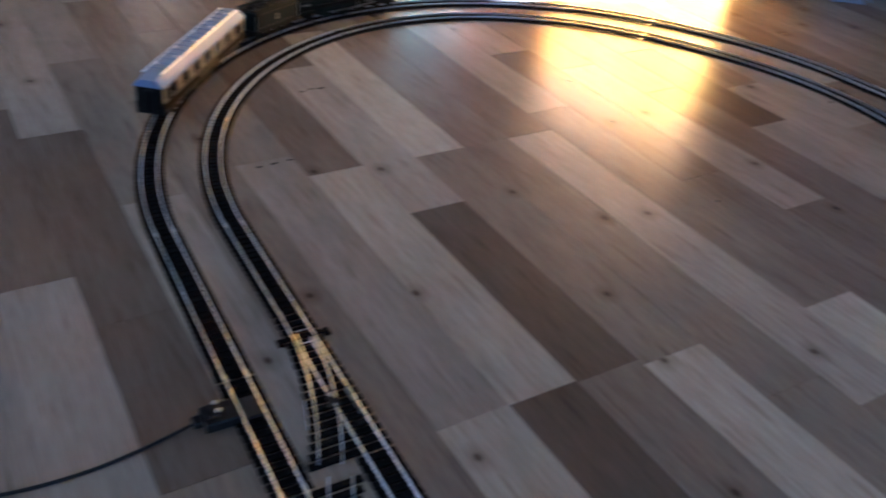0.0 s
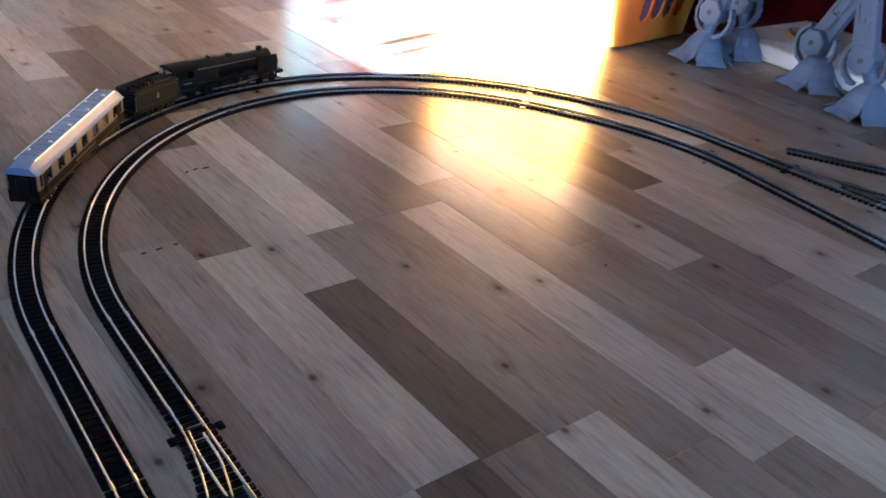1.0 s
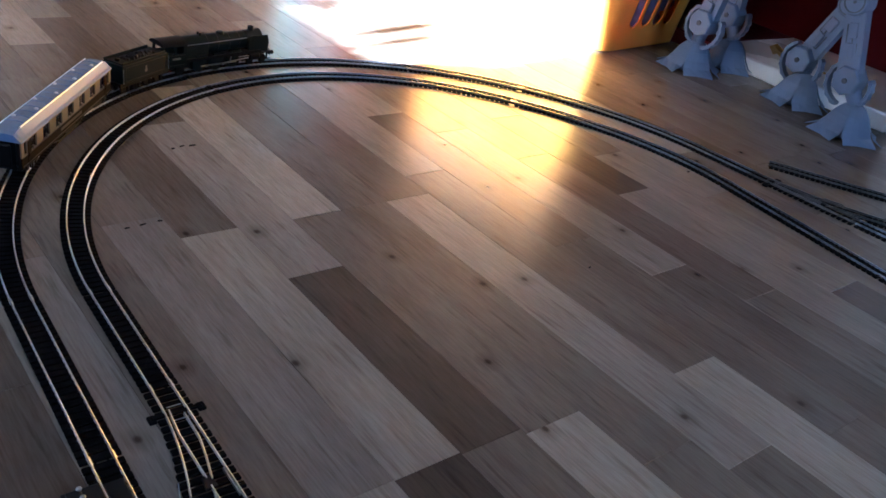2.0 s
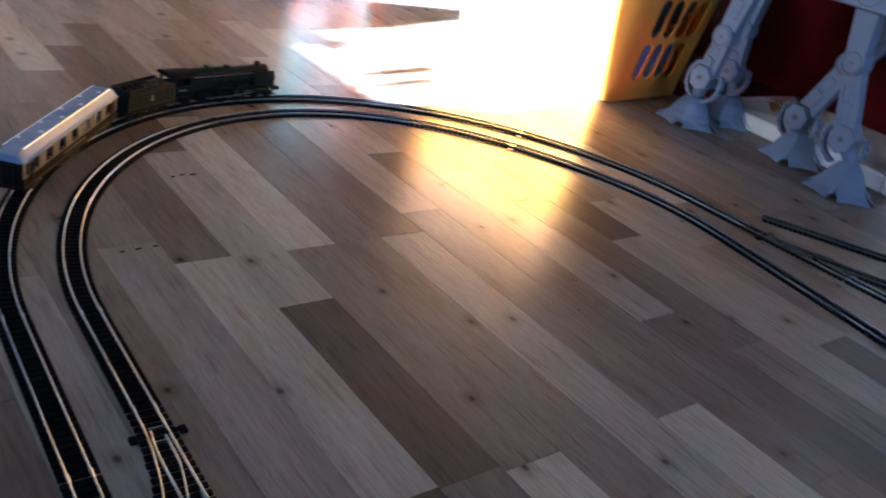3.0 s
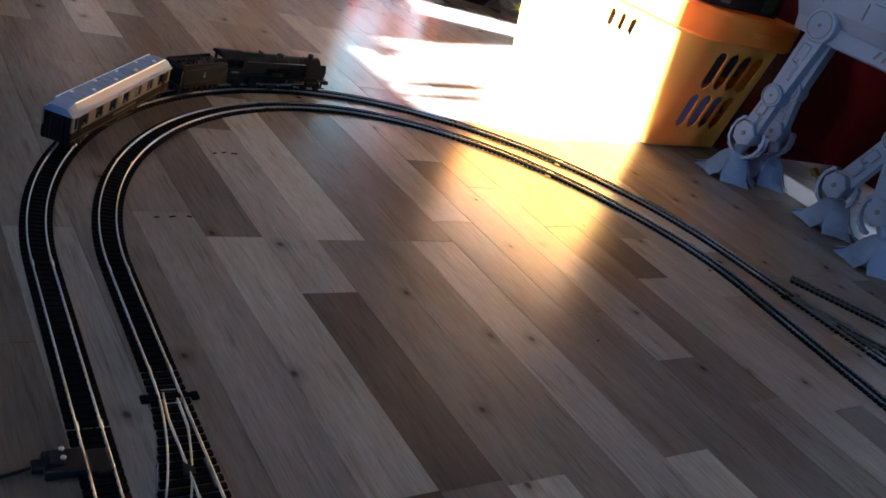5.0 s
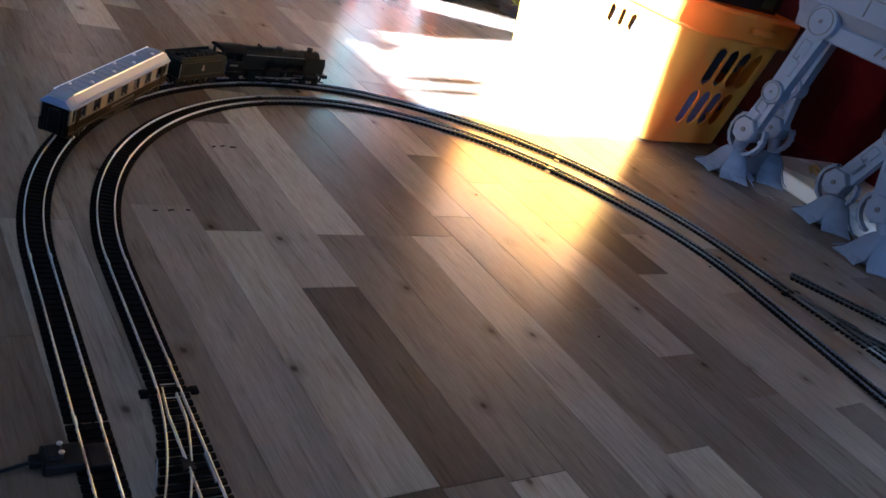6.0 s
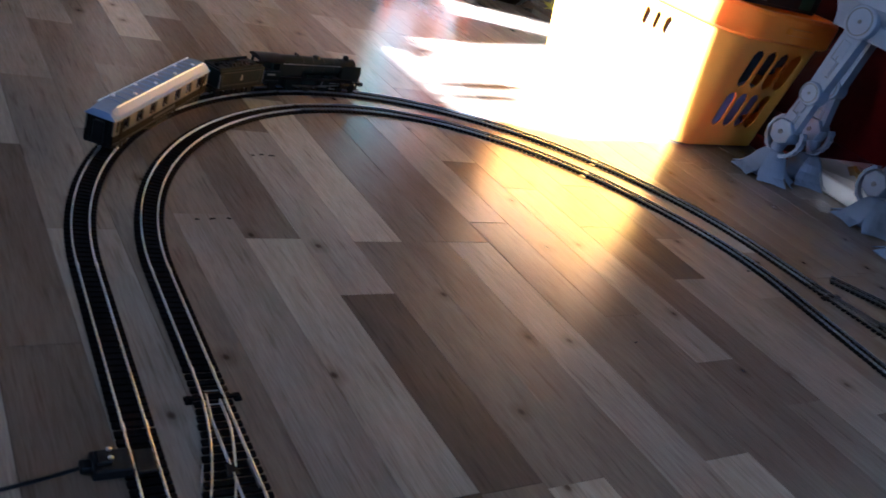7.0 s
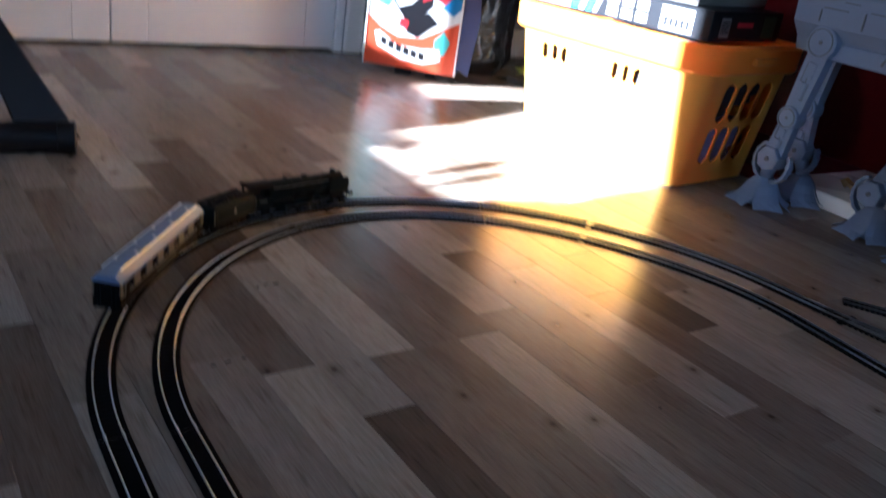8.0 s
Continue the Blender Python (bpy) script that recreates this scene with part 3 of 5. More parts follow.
bm_box(bm, (0.008, 0.009, 0.006), (-0.0385, 0.001, 0.0042), None, 0.0012, 2)
part("strain_relief", bm, M_BLACK, clip)
bm = bmesh.new()
lead = []
for i in range(40):
    k = i / 39
    lead.append((-0.042 - 0.40 * k, 0.001 - 0.012 * math.sin(3.0 * k * 2.2) - 0.02 * k + 0.07 * k * k, 0.0034 - 0.0016 * min(1, k * 6)))
bm_tube(bm, lead, 0.0014, 8)
part("lead", bm, M_BLACK, clip, "thin black twin lead", smooth=True)

# ---- the train on the outer loop ----


def on_loop(mid, half):
    """The pose of a vehicle whose pivots stand half metres apart from its middle, at the angle mid on the outer loop, heading clockwise."""
    d = math.degrees(math.asin(half / LOOP_OUT[0]))
    p, q = (Vector(bend(LOOP_OUT, mid, e, 1)[-1][:2]) for e in (mid + d, mid - d))
    way, at = q - p, (p + q) / 2
    return pose(at.x, at.y, RAIL_TOP, 0, 0, math.degrees(math.atan2(way.y, way.x)))


def wheelset(owner, x, r, parent_name="wheel", spokes=0, gauge=GAUGE, mat=None):
    for s in (-1, 1):
        bm = bmesh.new()
        bm_lathe(bm, [(r * 0.25, 0), (r * 0.86, 0.0002), (r, 0.0003), (r, 0.0024), (r * 1.10, 0.0025), (r * 1.10, 0.0032), (r * 0.3, 0.0032)], pose(0, 0, 0, 90 * s, 0, 0), 20)
        part(parent_name, bm, mat or M_SATIN, owner, m=pose(x, s * (gauge / 2 + 0.0014), r))


def buffers(owner, x, s, z=0.0135):
    for y in (-0.0112, 0.0112):
        bm = bmesh.new()
        bm_lathe(bm, [(0.0013, 0), (0.0013, 0.004), (0.0009, 0.0041), (0.0009, 0.0062), (0.0030, 0.0064), (0.0027, 0.0072)], pose(x, y, z, 0, 90 * s, 0), 14)
        part("buffer", bm, M_SATIN, owner)


def coach():
    L, W, H0, H1 = 0.256, 0.0340, 0.0095, 0.0368
    c = thing("railway_coach", on_loop(140.4, 0.088) @ Matrix.Diagonal((1, 1, 1.15, 1)), "cream and umber model railway coach with pale grey roof", "model coach")
    bm = bmesh.new()
    bm_box(bm, (L - 0.002, W - 0.003, 0.003), (0, 0, H0 - 0.0005), None, 0.0004)
    part("floor_pan", bm, M_SATIN, c)
    # each side: umber lower band, cream upper band cut by window openings
    n, win_w, win_z0, win_z1 = 7, 0.0170, 0.0218, 0.0345
    xs = [-L / 2 + 0.028 + i * (L - 0.056) / (n - 1) for i in range(n)]
    small = [-L / 2 + 0.0095, L / 2 - 0.0095]
    for s in (-1, 1):
        y = s * (W / 2 - 0.0008)
        bm = bmesh.new()
        bm_box(bm, (L, 0.0016, 0.0208 - H0), (0, y, (H0 + 0.0208) / 2), None, 0.0003)
        part("lower_side", bm, M_UMBER, c, "umber brown lower panel")
        bm = bmesh.new()
        cuts = sorted([(x - win_w / 2, x + win_w / 2) for x in xs] + [(x - 0.0032, x + 0.0032) for x in small])
        bm_box(bm, (L, 0.0015, win_z0 - 0.0208), (0, y, (win_z0 + 0.0208) / 2))
        bm_box(bm, (L, 0.0015, H1 - win_z1), (0, y, (win_z1 + H1) / 2))
        a = -L / 2
        for p, q in cuts + [(L / 2, L / 2)]:
            if p > a:
                bm_box(bm, (p - a, 0.0015, win_z1 - win_z0), ((a + p) / 2, y, (win_z0 + win_z1) / 2))
            a = q
        part("upper_side", bm, M_CREAM, c, "cream upper panel with window openings")
        for p, q in cuts:
            bm = bmesh.new()
            bm_box(bm, (q - p + 0.001, 0.0004, win_z1 - win_z0 + 0.001), ((p + q) / 2, y - s * 0.0010, (win_z0 + win_z1) / 2))
            part("window_pane", bm, M_DARKGLASS, c, "dark glazing")
        # table lamps just inside the larger windows
        for x in xs:
            bm = bmesh.new()
            bm_lathe(bm, [(0.0011, 0), (0.0005, 0.0004), (0.0005, 0.002), (0.0013, 0.0021), (0.0008, 0.0036)], pose(x - 0.001, y + s * 0.0010, 0.0222), 8)
            part("table_lamp", bm, M_CREAM, c, "tiny cream table lamp")
        # waist lining and name panel
        for z in (0.0208, 0.0118):
            bm = bmesh.new()
            bm_box(bm, (L * 0.985, 0.0004, 0.0006), (0, y + s * 0.0010, z))
            part("lining", bm, M_LINING, c, "thin gold lining")
        bm = bmesh.new()
        bm_box(bm, (0.060, 0.0004, 0.0030), (0, y + s * 0.0010, 0.0163))
        part("name_panel", bm, M_LINING, c, "gold bar of unreadable lettering")
        bm = bmesh.new()
        bm_box(bm, (L - 0.002, 0.0012, 0.0022), (0, s * (W / 2 + 0.0004), H1 - 0.0006), None, 0.0004)
        part("gutter", bm, M_CREAM, c)
        for x in (-L / 2 + 0.018, L / 2 - 0.018):
            bm = bmesh.new()
            bm_box(bm, (0.0085, 0.0006, 0.0225), (x, y + s * 0.0009, 0.0225), None, 0.0003)
            bm_box(bm, (0.0006, 0.0012, 0.004), (x - 0.003, y + s * 0.0014, 0.020))
            part("coach_door", bm, M_UMBER, c, "recessed brown end door")
        # trussing under the floor
        bm = bmesh.new()
        bm_tube(bm, [(-0.055, s * 0.014, 0.009), (-0.028, s * 0.014, 0.0035), (0.028, s * 0.014, 0.0035), (0.055, s * 0.014, 0.009)], 0.0007, 6)
        bm_box(bm, (0.030, 0.006, 0.005), (0.004, s * 0.011, 0.0065), None, 0.0006)
        part("underframe_truss", bm, M_SATIN, c)
    for s in (-1, 1):
        bm = bmesh.new()
        bm_box(bm, (0.0016, W - 0.0032, H1 - H0), (s * (L / 2 - 0.0008), 0, (H0 + H1) / 2), None, 0.0003)
        bm_box(bm, (0.0040, 0.0130, 0.0240), (s * (L / 2 + 0.0016), 0, H0 + 0.0125), None, 0.0012)
        for y in (-0.011, 0.011):
            bm_box(bm, (0.0008, 0.0008, 0.020), (s * (L / 2 + 0.0005), y, 0.025))
        part("end_wall", bm, M_SATIN, c, "black coach end with gangway")
        buffers(c, s * (L / 2 - 0.002), s, 0.0125)
    # roof: curved section with turned-down ends
    bm = bmesh.new()
    sec = []
    half = [(W / 2 + 0.0012, 0.0), (W / 2 + 0.0008, 0.0016), (W / 2 - 0.0012, 0.0032), (0.0108, 0.0100), (0.0104, 0.0110), (0.0080, 0.0116), (0.0040, 0.0120)]
    sec = [(y, H1 - 0.0004 + z) for y, z in half] + [(0, H1 + 0.0118)] + [(-y, H1 - 0.0004 + z) for y, z in reversed(half)]
    stations = [(-L / 2 - 0.0012, 0.62), (-L / 2 + 0.004, 0.80), (-L / 2 + 0.014, 0.97), (-L / 2 + 0.022, 1.0), (L / 2 - 0.022, 1.0), (L / 2 - 0.014, 0.97), (L / 2 - 0.004, 0.80), (L / 2 + 0.0012, 0.62)]
    rings = [[bm.verts.new((x, y, H1 + (z - H1) * k)) for y, z in sec] for x, k in stations]
    for a, b in zip(rings, rings[1:]):
        for i in range(len(sec) - 1):
            bm.faces.new((a[i], a[i + 1], b[i + 1], b[i]))
    for r in (rings[0], rings[-1]):
        bm.faces.new(r)
    bm.faces.new([r[0] for r in rings] + [r[-1] for r in reversed(rings)])
    roof = part("roof", bm, M_ROOF, c, "arched roof, top and flanks coloured for the light they take")
    roof.data.materials.append(M_DECK)
    # upward faces get the sky-tinted colour, flanks keep the first
    for f in roof.data.polygons:
        f.material_index = 1 if f.normal.z > 0.85 else 0
    # roof ribs, bright strips added as the shoulder highlight, and ventilators
    for i in range(15):
        x = -L / 2 + 0.024 + i * (L - 0.048) / 14
        bm = bmesh.new()
        top = [(y * 0.98, z + 0.0005) for y, z in sec[4:-4]]
        for (y0, z0), (y1, z1) in zip(top, top[1:]):
            vs = [bm.verts.new(p) for p in ((x - 0.0004, y0, z0), (x + 0.0004, y0, z0), (x + 0.0004, y1, z1), (x - 0.0004, y1, z1))]
            bm.faces.new(vs)
        r = bmesh.ops.extrude_face_region(bm, geom=list(bm.faces))
        bmesh.ops.translate(bm, verts=[v for v in r["geom"] if isinstance(v, bmesh.types.BMVert)], vec=(0, 0, -0.0008))
        part("roof_rib", bm, M_ROOF, roof)
    for s in (-1, 1):
        bm = bmesh.new()
        bm_tube(bm, [(-L / 2 + 0.012, s * 0.0109, H1 + 0.0104), (L / 2 - 0.012, s * 0.0109, H1 + 0.0104)], 0.0009, 10)
        part("highlight_strip", bm, M_STRIP, roof, smooth=True)
    for i in range(8):
        bm = bmesh.new()
        bm_lathe(bm, [(0.0017, 0), (0.0017, 0.0012), (0.0026, 0.0014), (0.0020, 0.0024), (0.0006, 0.0028)], pose(-L / 2 + 0.036 + i * (L - 0.072) / 7, 0.0065 * (-1) ** i, H1 + 0.0104), 10)
        part("ventilator", bm, M_VENT, roof)
    # bogies
    for s in (-1, 1):
        b = new("bogie")
        b.parent = c
        b.matrix_basis = pose(s * 0.090, 0, 0, 0, 0, -s * math.degrees(math.asin(0.090 / LOOP_OUT[0])))
        for t in (-1, 1):
            bm = bmesh.new()
            bm_box(bm, (0.046, 0.0016, 0.0036), (0, t * 0.0128, 0.0070), None, 0.0004)
            for x in (-0.0165, 0.0165):
                bm_box(bm, (0.0055, 0.0028, 0.0055), (x, t * 0.0134, 0.0060), None, 0.0006)
            bm_box(bm, (0.013, 0.0022, 0.0040), (0, t * 0.0134, 0.0048), None, 0.0008)
            part("bogie_side", bm, M_SATIN, b)
        for x in (-0.0165, 0.0165):
            wheelset(b, x, 0.0063)
    return c


coach()


def tender():
    L, W = 0.098, 0.0335
    t = thing("locomotive_tender", on_loop(118.1, 0.030) @ Matrix.Diagonal((1, 1, 1.12, 1)), "dark green lined model locomotive tender with crest", "model tender")
    bm = bmesh.new()
    bm_box(bm, (L, W - 0.002, 0.004), (0, 0, 0.0135), None, 0.0005)
    part("frame", bm, M_SATIN, t)
    bm = bmesh.new()
    bm_box(bm, (L - 0.006, W, 0.0225), (0, 0, 0.0265), None, 0.0009, 2)
    part("tank", bm, M_GREEN, t, "dark green tank side")
    for s in (-1, 1):
        for z in (0.0180, 0.0345):
            bm = bmesh.new()
            bm_box(bm, (L - 0.020, 0.0003, 0.0006), (0, s * (W / 2 + 0.0001), z))
            part("lining", bm, M_LINING, t, "thin orange lining")
        for x in (-1, 1):
            bm = bmesh.new()
            bm_box(bm, (0.0006, 0.0003, 0.0160), (x * (L / 2 - 0.0100), s * (W / 2 + 0.0001), 0.0263))
            part("lining", bm, M_LINING, t, "thin orange lining")
        bm = bmesh.new()
        bm_prism(bm, [(-0.0020, -0.0034), (0.0020, -0.0034), (0.0030, -0.0010), (0.0014, 0.0012), (0.0020, 0.0036), (0, 0.0046), (-0.0018, 0.0034), (-0.0012, 0.0010), (-0.0030, -0.0012)], 0.0003, pose(0, s * (W / 2 + 0.0001), 0.0260, 90, 0, 0 if s < 0 else 180))
        part("crest", bm, M_CREST, t, "pale printed crest")
        # side frame with axle boxes and springs
        bm = bmesh.new()
        bm_box(bm, (L - 0.004, 0.0014, 0.0040), (0, s * 0.0136, 0.0118), None, 0.0004)
        for i in range(4):
            x = -0.033 + i * 0.022
            bm_box(bm, (0.0050, 0.0026, 0.0062), (x, s * 0.0142, 0.0072), None, 0.0006)
            bm_box(bm, (0.0120, 0.0020, 0.0014), (x, s * 0.0142, 0.0112), None, 0.0004)
        part("side_frame", bm, M_SATIN, t)
        bm = bmesh.new()
        bm_box(bm, (L - 0.012, 0.0014, 0.0046), (-0.002, s * (W / 2 - 0.0016), 0.0392), pose(0, 0, 0, -14 * s), 0.0005)
        part("coal_rail", bm, M_GREEN, t)
        for x in (-L / 2 + 0.004, L / 2 - 0.003):
            bm = bmesh.new()
            bm_tube(bm, [(x, s * (W / 2 + 0.0006), 0.016), (x, s * (W / 2 + 0.0006), 0.034)], 0.0004, 6)
            part("handrail", bm, M_STEEL, t)
    # heap of coal, a rough surface over the bunker
    bm = bmesh.new()
    random.seed(5)
    nx, ny = 22, 9
    vs = [[bm.verts.new((-0.030 + 0.070 * i / nx, -0.0135 + 0.027 * j / ny, 0.0372 + 0.0052 * math.sin(math.pi * i / nx) * math.sin(math.pi * j / ny) + random.uniform(-0.0009, 0.0009))) for j in range(ny + 1)] for i in range(nx + 1)]
    for i in range(nx):
        for j in range(ny):
            bm.faces.new((vs[i][j], vs[i + 1][j], vs[i + 1][j + 1], vs[i][j + 1]))
    r = bmesh.ops.extrude_face_region(bm, geom=list(bm.faces))
    bmesh.ops.translate(bm, verts=[v for v in r["geom"] if isinstance(v, bmesh.types.BMVert)], vec=(0, 0, -0.003))
    part("coal", bm, M_SATIN, t, "heap of black coal")
    bm = bmesh.new()
    bm_box(bm, (0.016, W - 0.006, 0.0020), (-L / 2 + 0.013, 0, 0.0385), None, 0.0005)
    bm_lathe(bm, [(0.0035, 0), (0.0035, 0.003), (0.0028, 0.0036)], pose(-L / 2 + 0.012, 0, 0.0392), 14)
    part("water_filler", bm, M_SATIN, t)
    for i in range(4):
        wheelset(t, -0.033 + i * 0.022, 0.0080)
    buffers(t, -L / 2 + 0.002, -1)
    bm = bmesh.new()
    bm_box(bm, (0.008, 0.006, 0.002), (-L / 2 - 0.004, 0, 0.0105), None, 0.0004)
    part("coupling", bm, M_SATIN, t)
    bm = bmesh.new()
    bm_box(bm, (0.010, 0.006, 0.002), (L / 2 + 0.003, 0, 0.0125), None, 0.0004)
    part("drawbar", bm, M_SATIN, t)


tender()


def locomotive():
    l = thing("steam_locomotive", on_loop(101.2, 0.045) @ Matrix.Diagonal((1.03, 1, 1.16, 1)), "dark green model steam locomotive with smoke deflectors", "model locomotive")
    back, front = -0.094, 0.090
    W = 0.034
    # running plate, dropped at the front
    bm = bmesh.new()
    bm_box(bm, (0.160, W, 0.0016), (-0.010, 0, 0.0205), None, 0.0004)
    bm_box(bm, (0.022, W - 0.002, 0.0016), (0.081, 0, 0.0165), None, 0.0004)
    bm_box(bm, (0.006, W - 0.002, 0.0050), (0.070, 0, 0.0185), None, 0.0004)
    for s in (-1, 1):
        bm_box(bm, (0.160, 0.0010, 0.0034), (-0.010, s * (W / 2 - 0.0005), 0.0192))
    part("running_plate", bm, M_SATIN, l)
    bm = bmesh.new()
    bm_box(bm, (0.176, 0.010, 0.012), (-0.002, 0, 0.0125), None, 0.0006)
    part("chassis", bm, M_SATIN, l)
    # boiler: tapered barrel, wide firebox, smokebox
    cz = 0.0335
    bm = bmesh.new()
    bm_lathe(bm, [(0.0126, 0), (0.0128, 0.006), (0.0124, 0.030), (0.0116, 0.072)], pose(-0.024, 0, cz, 0, 90, 0), 32)
    part("boiler", bm, M_GREEN, l, "dark green tapered barrel", smooth=True)
    bm = bmesh.new()
    sec = [(math.cos(a) * 0.0138, cz + math.sin(a) * 0.0130) for a in (math.pi * i / 12 for i in range(13))]
    sec = [(0.0145, 0.0215)] + sec + [(-0.0145, 0.0215)]
    r0 = [bm.verts.new((-0.060, y, z)) for y, z in sec]
    r1 = [bm.verts.new((-0.022, y * 0.95, z)) for y, z in sec]
    for i in range(len(sec)):
        j = (i + 1) % len(sec)
        bm.faces.new((r0[i], r0[j], r1[j], r1[i]))
    bm.faces.new(r0[::-1])
    bm.faces.new(r1)
    part("firebox", bm, M_GREEN, l, "dark green firebox", smooth=True)
    bm = bmesh.new()
    bm_lathe(bm, [(0.0121, 0), (0.0121, 0.026), (0.0124, 0.0262), (0.0124, 0.0275), (0.0098, 0.0282), (0.0094, 0.0296), (0.0050, 0.0306), (0.0012, 0.0310)], pose(0.048, 0, cz, 0, 90, 0), 32)
    bm_box(bm, (0.026, 0.017, 0.010), (0.062, 0, 0.0235), None, 0.001)
    part("smokebox", bm, M_SATIN, l, "black smokebox with round door", smooth=True)
    for x in (-0.022, -0.004, 0.016, 0.034, 0.047):
        r = 0.0131 - max(0, x + 0.024) * 0.0165
        bm = bmesh.new()
        bm_lathe(bm, [(r - 0.0008, 0), (r, 0.0001), (r, 0.0007), (r - 0.0008, 0.0008)], pose(x, 0, cz, 0, 90, 0), 32)
        part("boiler_band", bm, M_SATIN if x > 0.04 else M_LINING, l, "thin orange and black band")
    # chimney, dome, safety valves, whistle
    bm = bmesh.new()
    bm_lathe(bm, [(0.0056, 0), (0.0044, 0.0012), (0.0042, 0.0036), (0.0048, 0.0040), (0.0046, 0.0050), (0.0034, 0.0050), (0.0030, 0.0020)], pose(0.061, 0, cz + 0.0112), 20)
    part("chimney", bm, M_SATIN, l, smooth=True)
    bm = bmesh.new()
    bm_lathe(bm, [(0.0066, 0), (0.0060, 0.0010), (0.0056, 0.0024), (0.0040, 0.0036), (0.0010, 0.0040)], pose(0.006, 0, cz + 0.0110), 20)
    part("dome", bm, M_GREEN, l, smooth=True)
    for y in (-0.003, 0.003):
        bm = bmesh.new()
        bm_lathe(bm, [(0.0016, 0), (0.0014, 0.002), (0.0018, 0.0024), (0.0010, 0.0034)], pose(-0.030, y, cz + 0.0125), 10)
        part("safety_valve", bm, M_SATIN, l)
    # cab
    for s in (-1, 1):
        bm = bmesh.new()
        y = s * (W / 2 - 0.0006)
        for lo, hi in (((-0.094, 0.0130), (-0.060, 0.0300)), ((-0.094, 0.0300), (-0.0905, 0.0390)), ((-0.0800, 0.0300), (-0.0765, 0.0390)), ((-0.0660, 0.0300), (-0.060, 0.0390)), ((-0.094, 0.0390), (-0.060, 0.0415))):
            bm_box(bm, (hi[0] - lo[0], 0.0012, hi[1] - lo[1]), ((lo[0] + hi[0]) / 2, y, (lo[1] + hi[1]) / 2))
        part("cab_side", bm, M_GREEN, l, "dark green cab side with two windows")
        bm = bmesh.new()
        bm_box(bm, (0.013, 0.0003, 0.0022), (-0.077, s * (W / 2 + 0.0002), 0.0240))
        part("cab_number", bm, M_CREST, l, "pale bar of unreadable figures")
        for z in (0.0160, 0.0285):
            bm = bmesh.new()
            bm_box(bm, (0.028, 0.0003, 0.0005), (-0.077, s * (W / 2 + 0.0002), z))
            part("lining", bm, M_LINING, l, "thin orange lining")
        # smoke deflectors
        bm = bmesh.new()
        bm_prism(bm, [(0.048, 0.0215), (0.084, 0.0175), (0.086, 0.0300), (0.083, 0.0400), (0.052, 0.0410), (0.048, 0.0360)], 0.0008, pose(0, s * 0.0150 + 0.0004, 0, 90), 0.0003)
        part("smoke_deflector", bm, M_GREEN, l, "upright smoke deflector plate")
        # handrail along the boiler
        bm = bmesh.new()
        bm_tube(bm, [(-0.058, s * 0.0142, cz + 0.005), (0.0, s * 0.0136, cz + 0.005), (0.046, s * 0.0126, cz + 0.005)], 0.0004, 6)
        part("handrail", bm, M_STEEL, l)
        # splasher, cylinder, slide bars and rods
        bm = bmesh.new()
        for x in (-0.034, -0.004, 0.026):
            bm_box(bm, (0.020, 0.0030, 0.0030), (x, s * 0.0135, 0.0225), None, 0.0012, 2)
        part("splasher", bm, M_GREEN, l)
        bm = bmesh.new()
        bm_lathe(bm, [(0.0040, 0), (0.0048, 0.001), (0.0048, 0.017), (0.0040, 0.018)], pose(0.050, s * 0.0138, 0.0125, 0, 90, 0), 16)
        bm_box(bm, (0.016, 0.006, 0.007), (0.059, s * 0.0130, 0.0180), None, 0.0008)
        part("cylinder", bm, M_SATIN, l)
        bm = bmesh.new()
        bm_box(bm, (0.062, 0.0008, 0.0018), (-0.004, s * 0.0146, 0.0092))
        part("coupling_rod", bm, M_STEEL, l)
        bm = bmesh.new()
        bm_box(bm, (0.050, 0.0008, 0.0016), (0.024, s * 0.0156, 0.0108), pose(0, 0, 0, 0, -3, 0))
        bm_box(bm, (0.020, 0.0014, 0.0008), (0.041, s * 0.0148, 0.0145))
        part("connecting_rod", bm, M_STEEL, l)
        bm = bmesh.new()
        bm_box(bm, (0.0010, 0.0008, 0.012), (0.016, s * 0.0160, 0.0150), pose(0, 0, 0, 0, 18, 0))
        bm_box(bm, (0.026, 0.0008, 0.0010), (0.030, s * 0.0160, 0.0182))
        part("valve_gear", bm, M_STEEL, l)
        bm = bmesh.new()
        bm_box(bm, (0.008, 0.0030, 0.0008), (0.086, s * 0.0150, 0.0070))
        bm_box(bm, (0.0008, 0.0030, 0.0090), (0.083, s * 0.0150, 0.0115))
        part("front_step", bm, M_SATIN, l)
        bm = bmesh.new()
        bm_lathe(bm, [(0.0014, 0), (0.0016, 0.0006), (0.0016, 0.0020), (0.0006, 0.0022)], pose(0.090, s * 0.0105, 0.0178, 0, 90, 0), 10)
        part("lamp", bm, M_WHITE, l, "tiny white lamp")
    bm = bmesh.new()
    rs = [(math.cos(a) * (W / 2 + 0.0008), 0.0405 + 0.0058 * math.sin(a)) for a in (math.pi * i / 12 for i in range(13))]
    a = [bm.verts.new((-0.099, y, z)) for y, z in rs]
    b = [bm.verts.new((-0.059, y, z)) for y, z in rs]
    for i in range(12):
        bm.faces.new((a[i], a[i + 1], b[i + 1], b[i]))
    bm.faces.new(a)
    bm.faces.new(b[::-1])
    bm.faces.new((a[0], b[0], b[-1], a[-1]))
    part("cab_roof", bm, M_SATIN, l, smooth=True)
    bm = bmesh.new()
    bm_box(bm, (0.0012, W - 0.003, 0.021), (-0.0602, 0, 0.0310))
    part("cab_front", bm, M_GREEN, l)
    bm = bmesh.new()
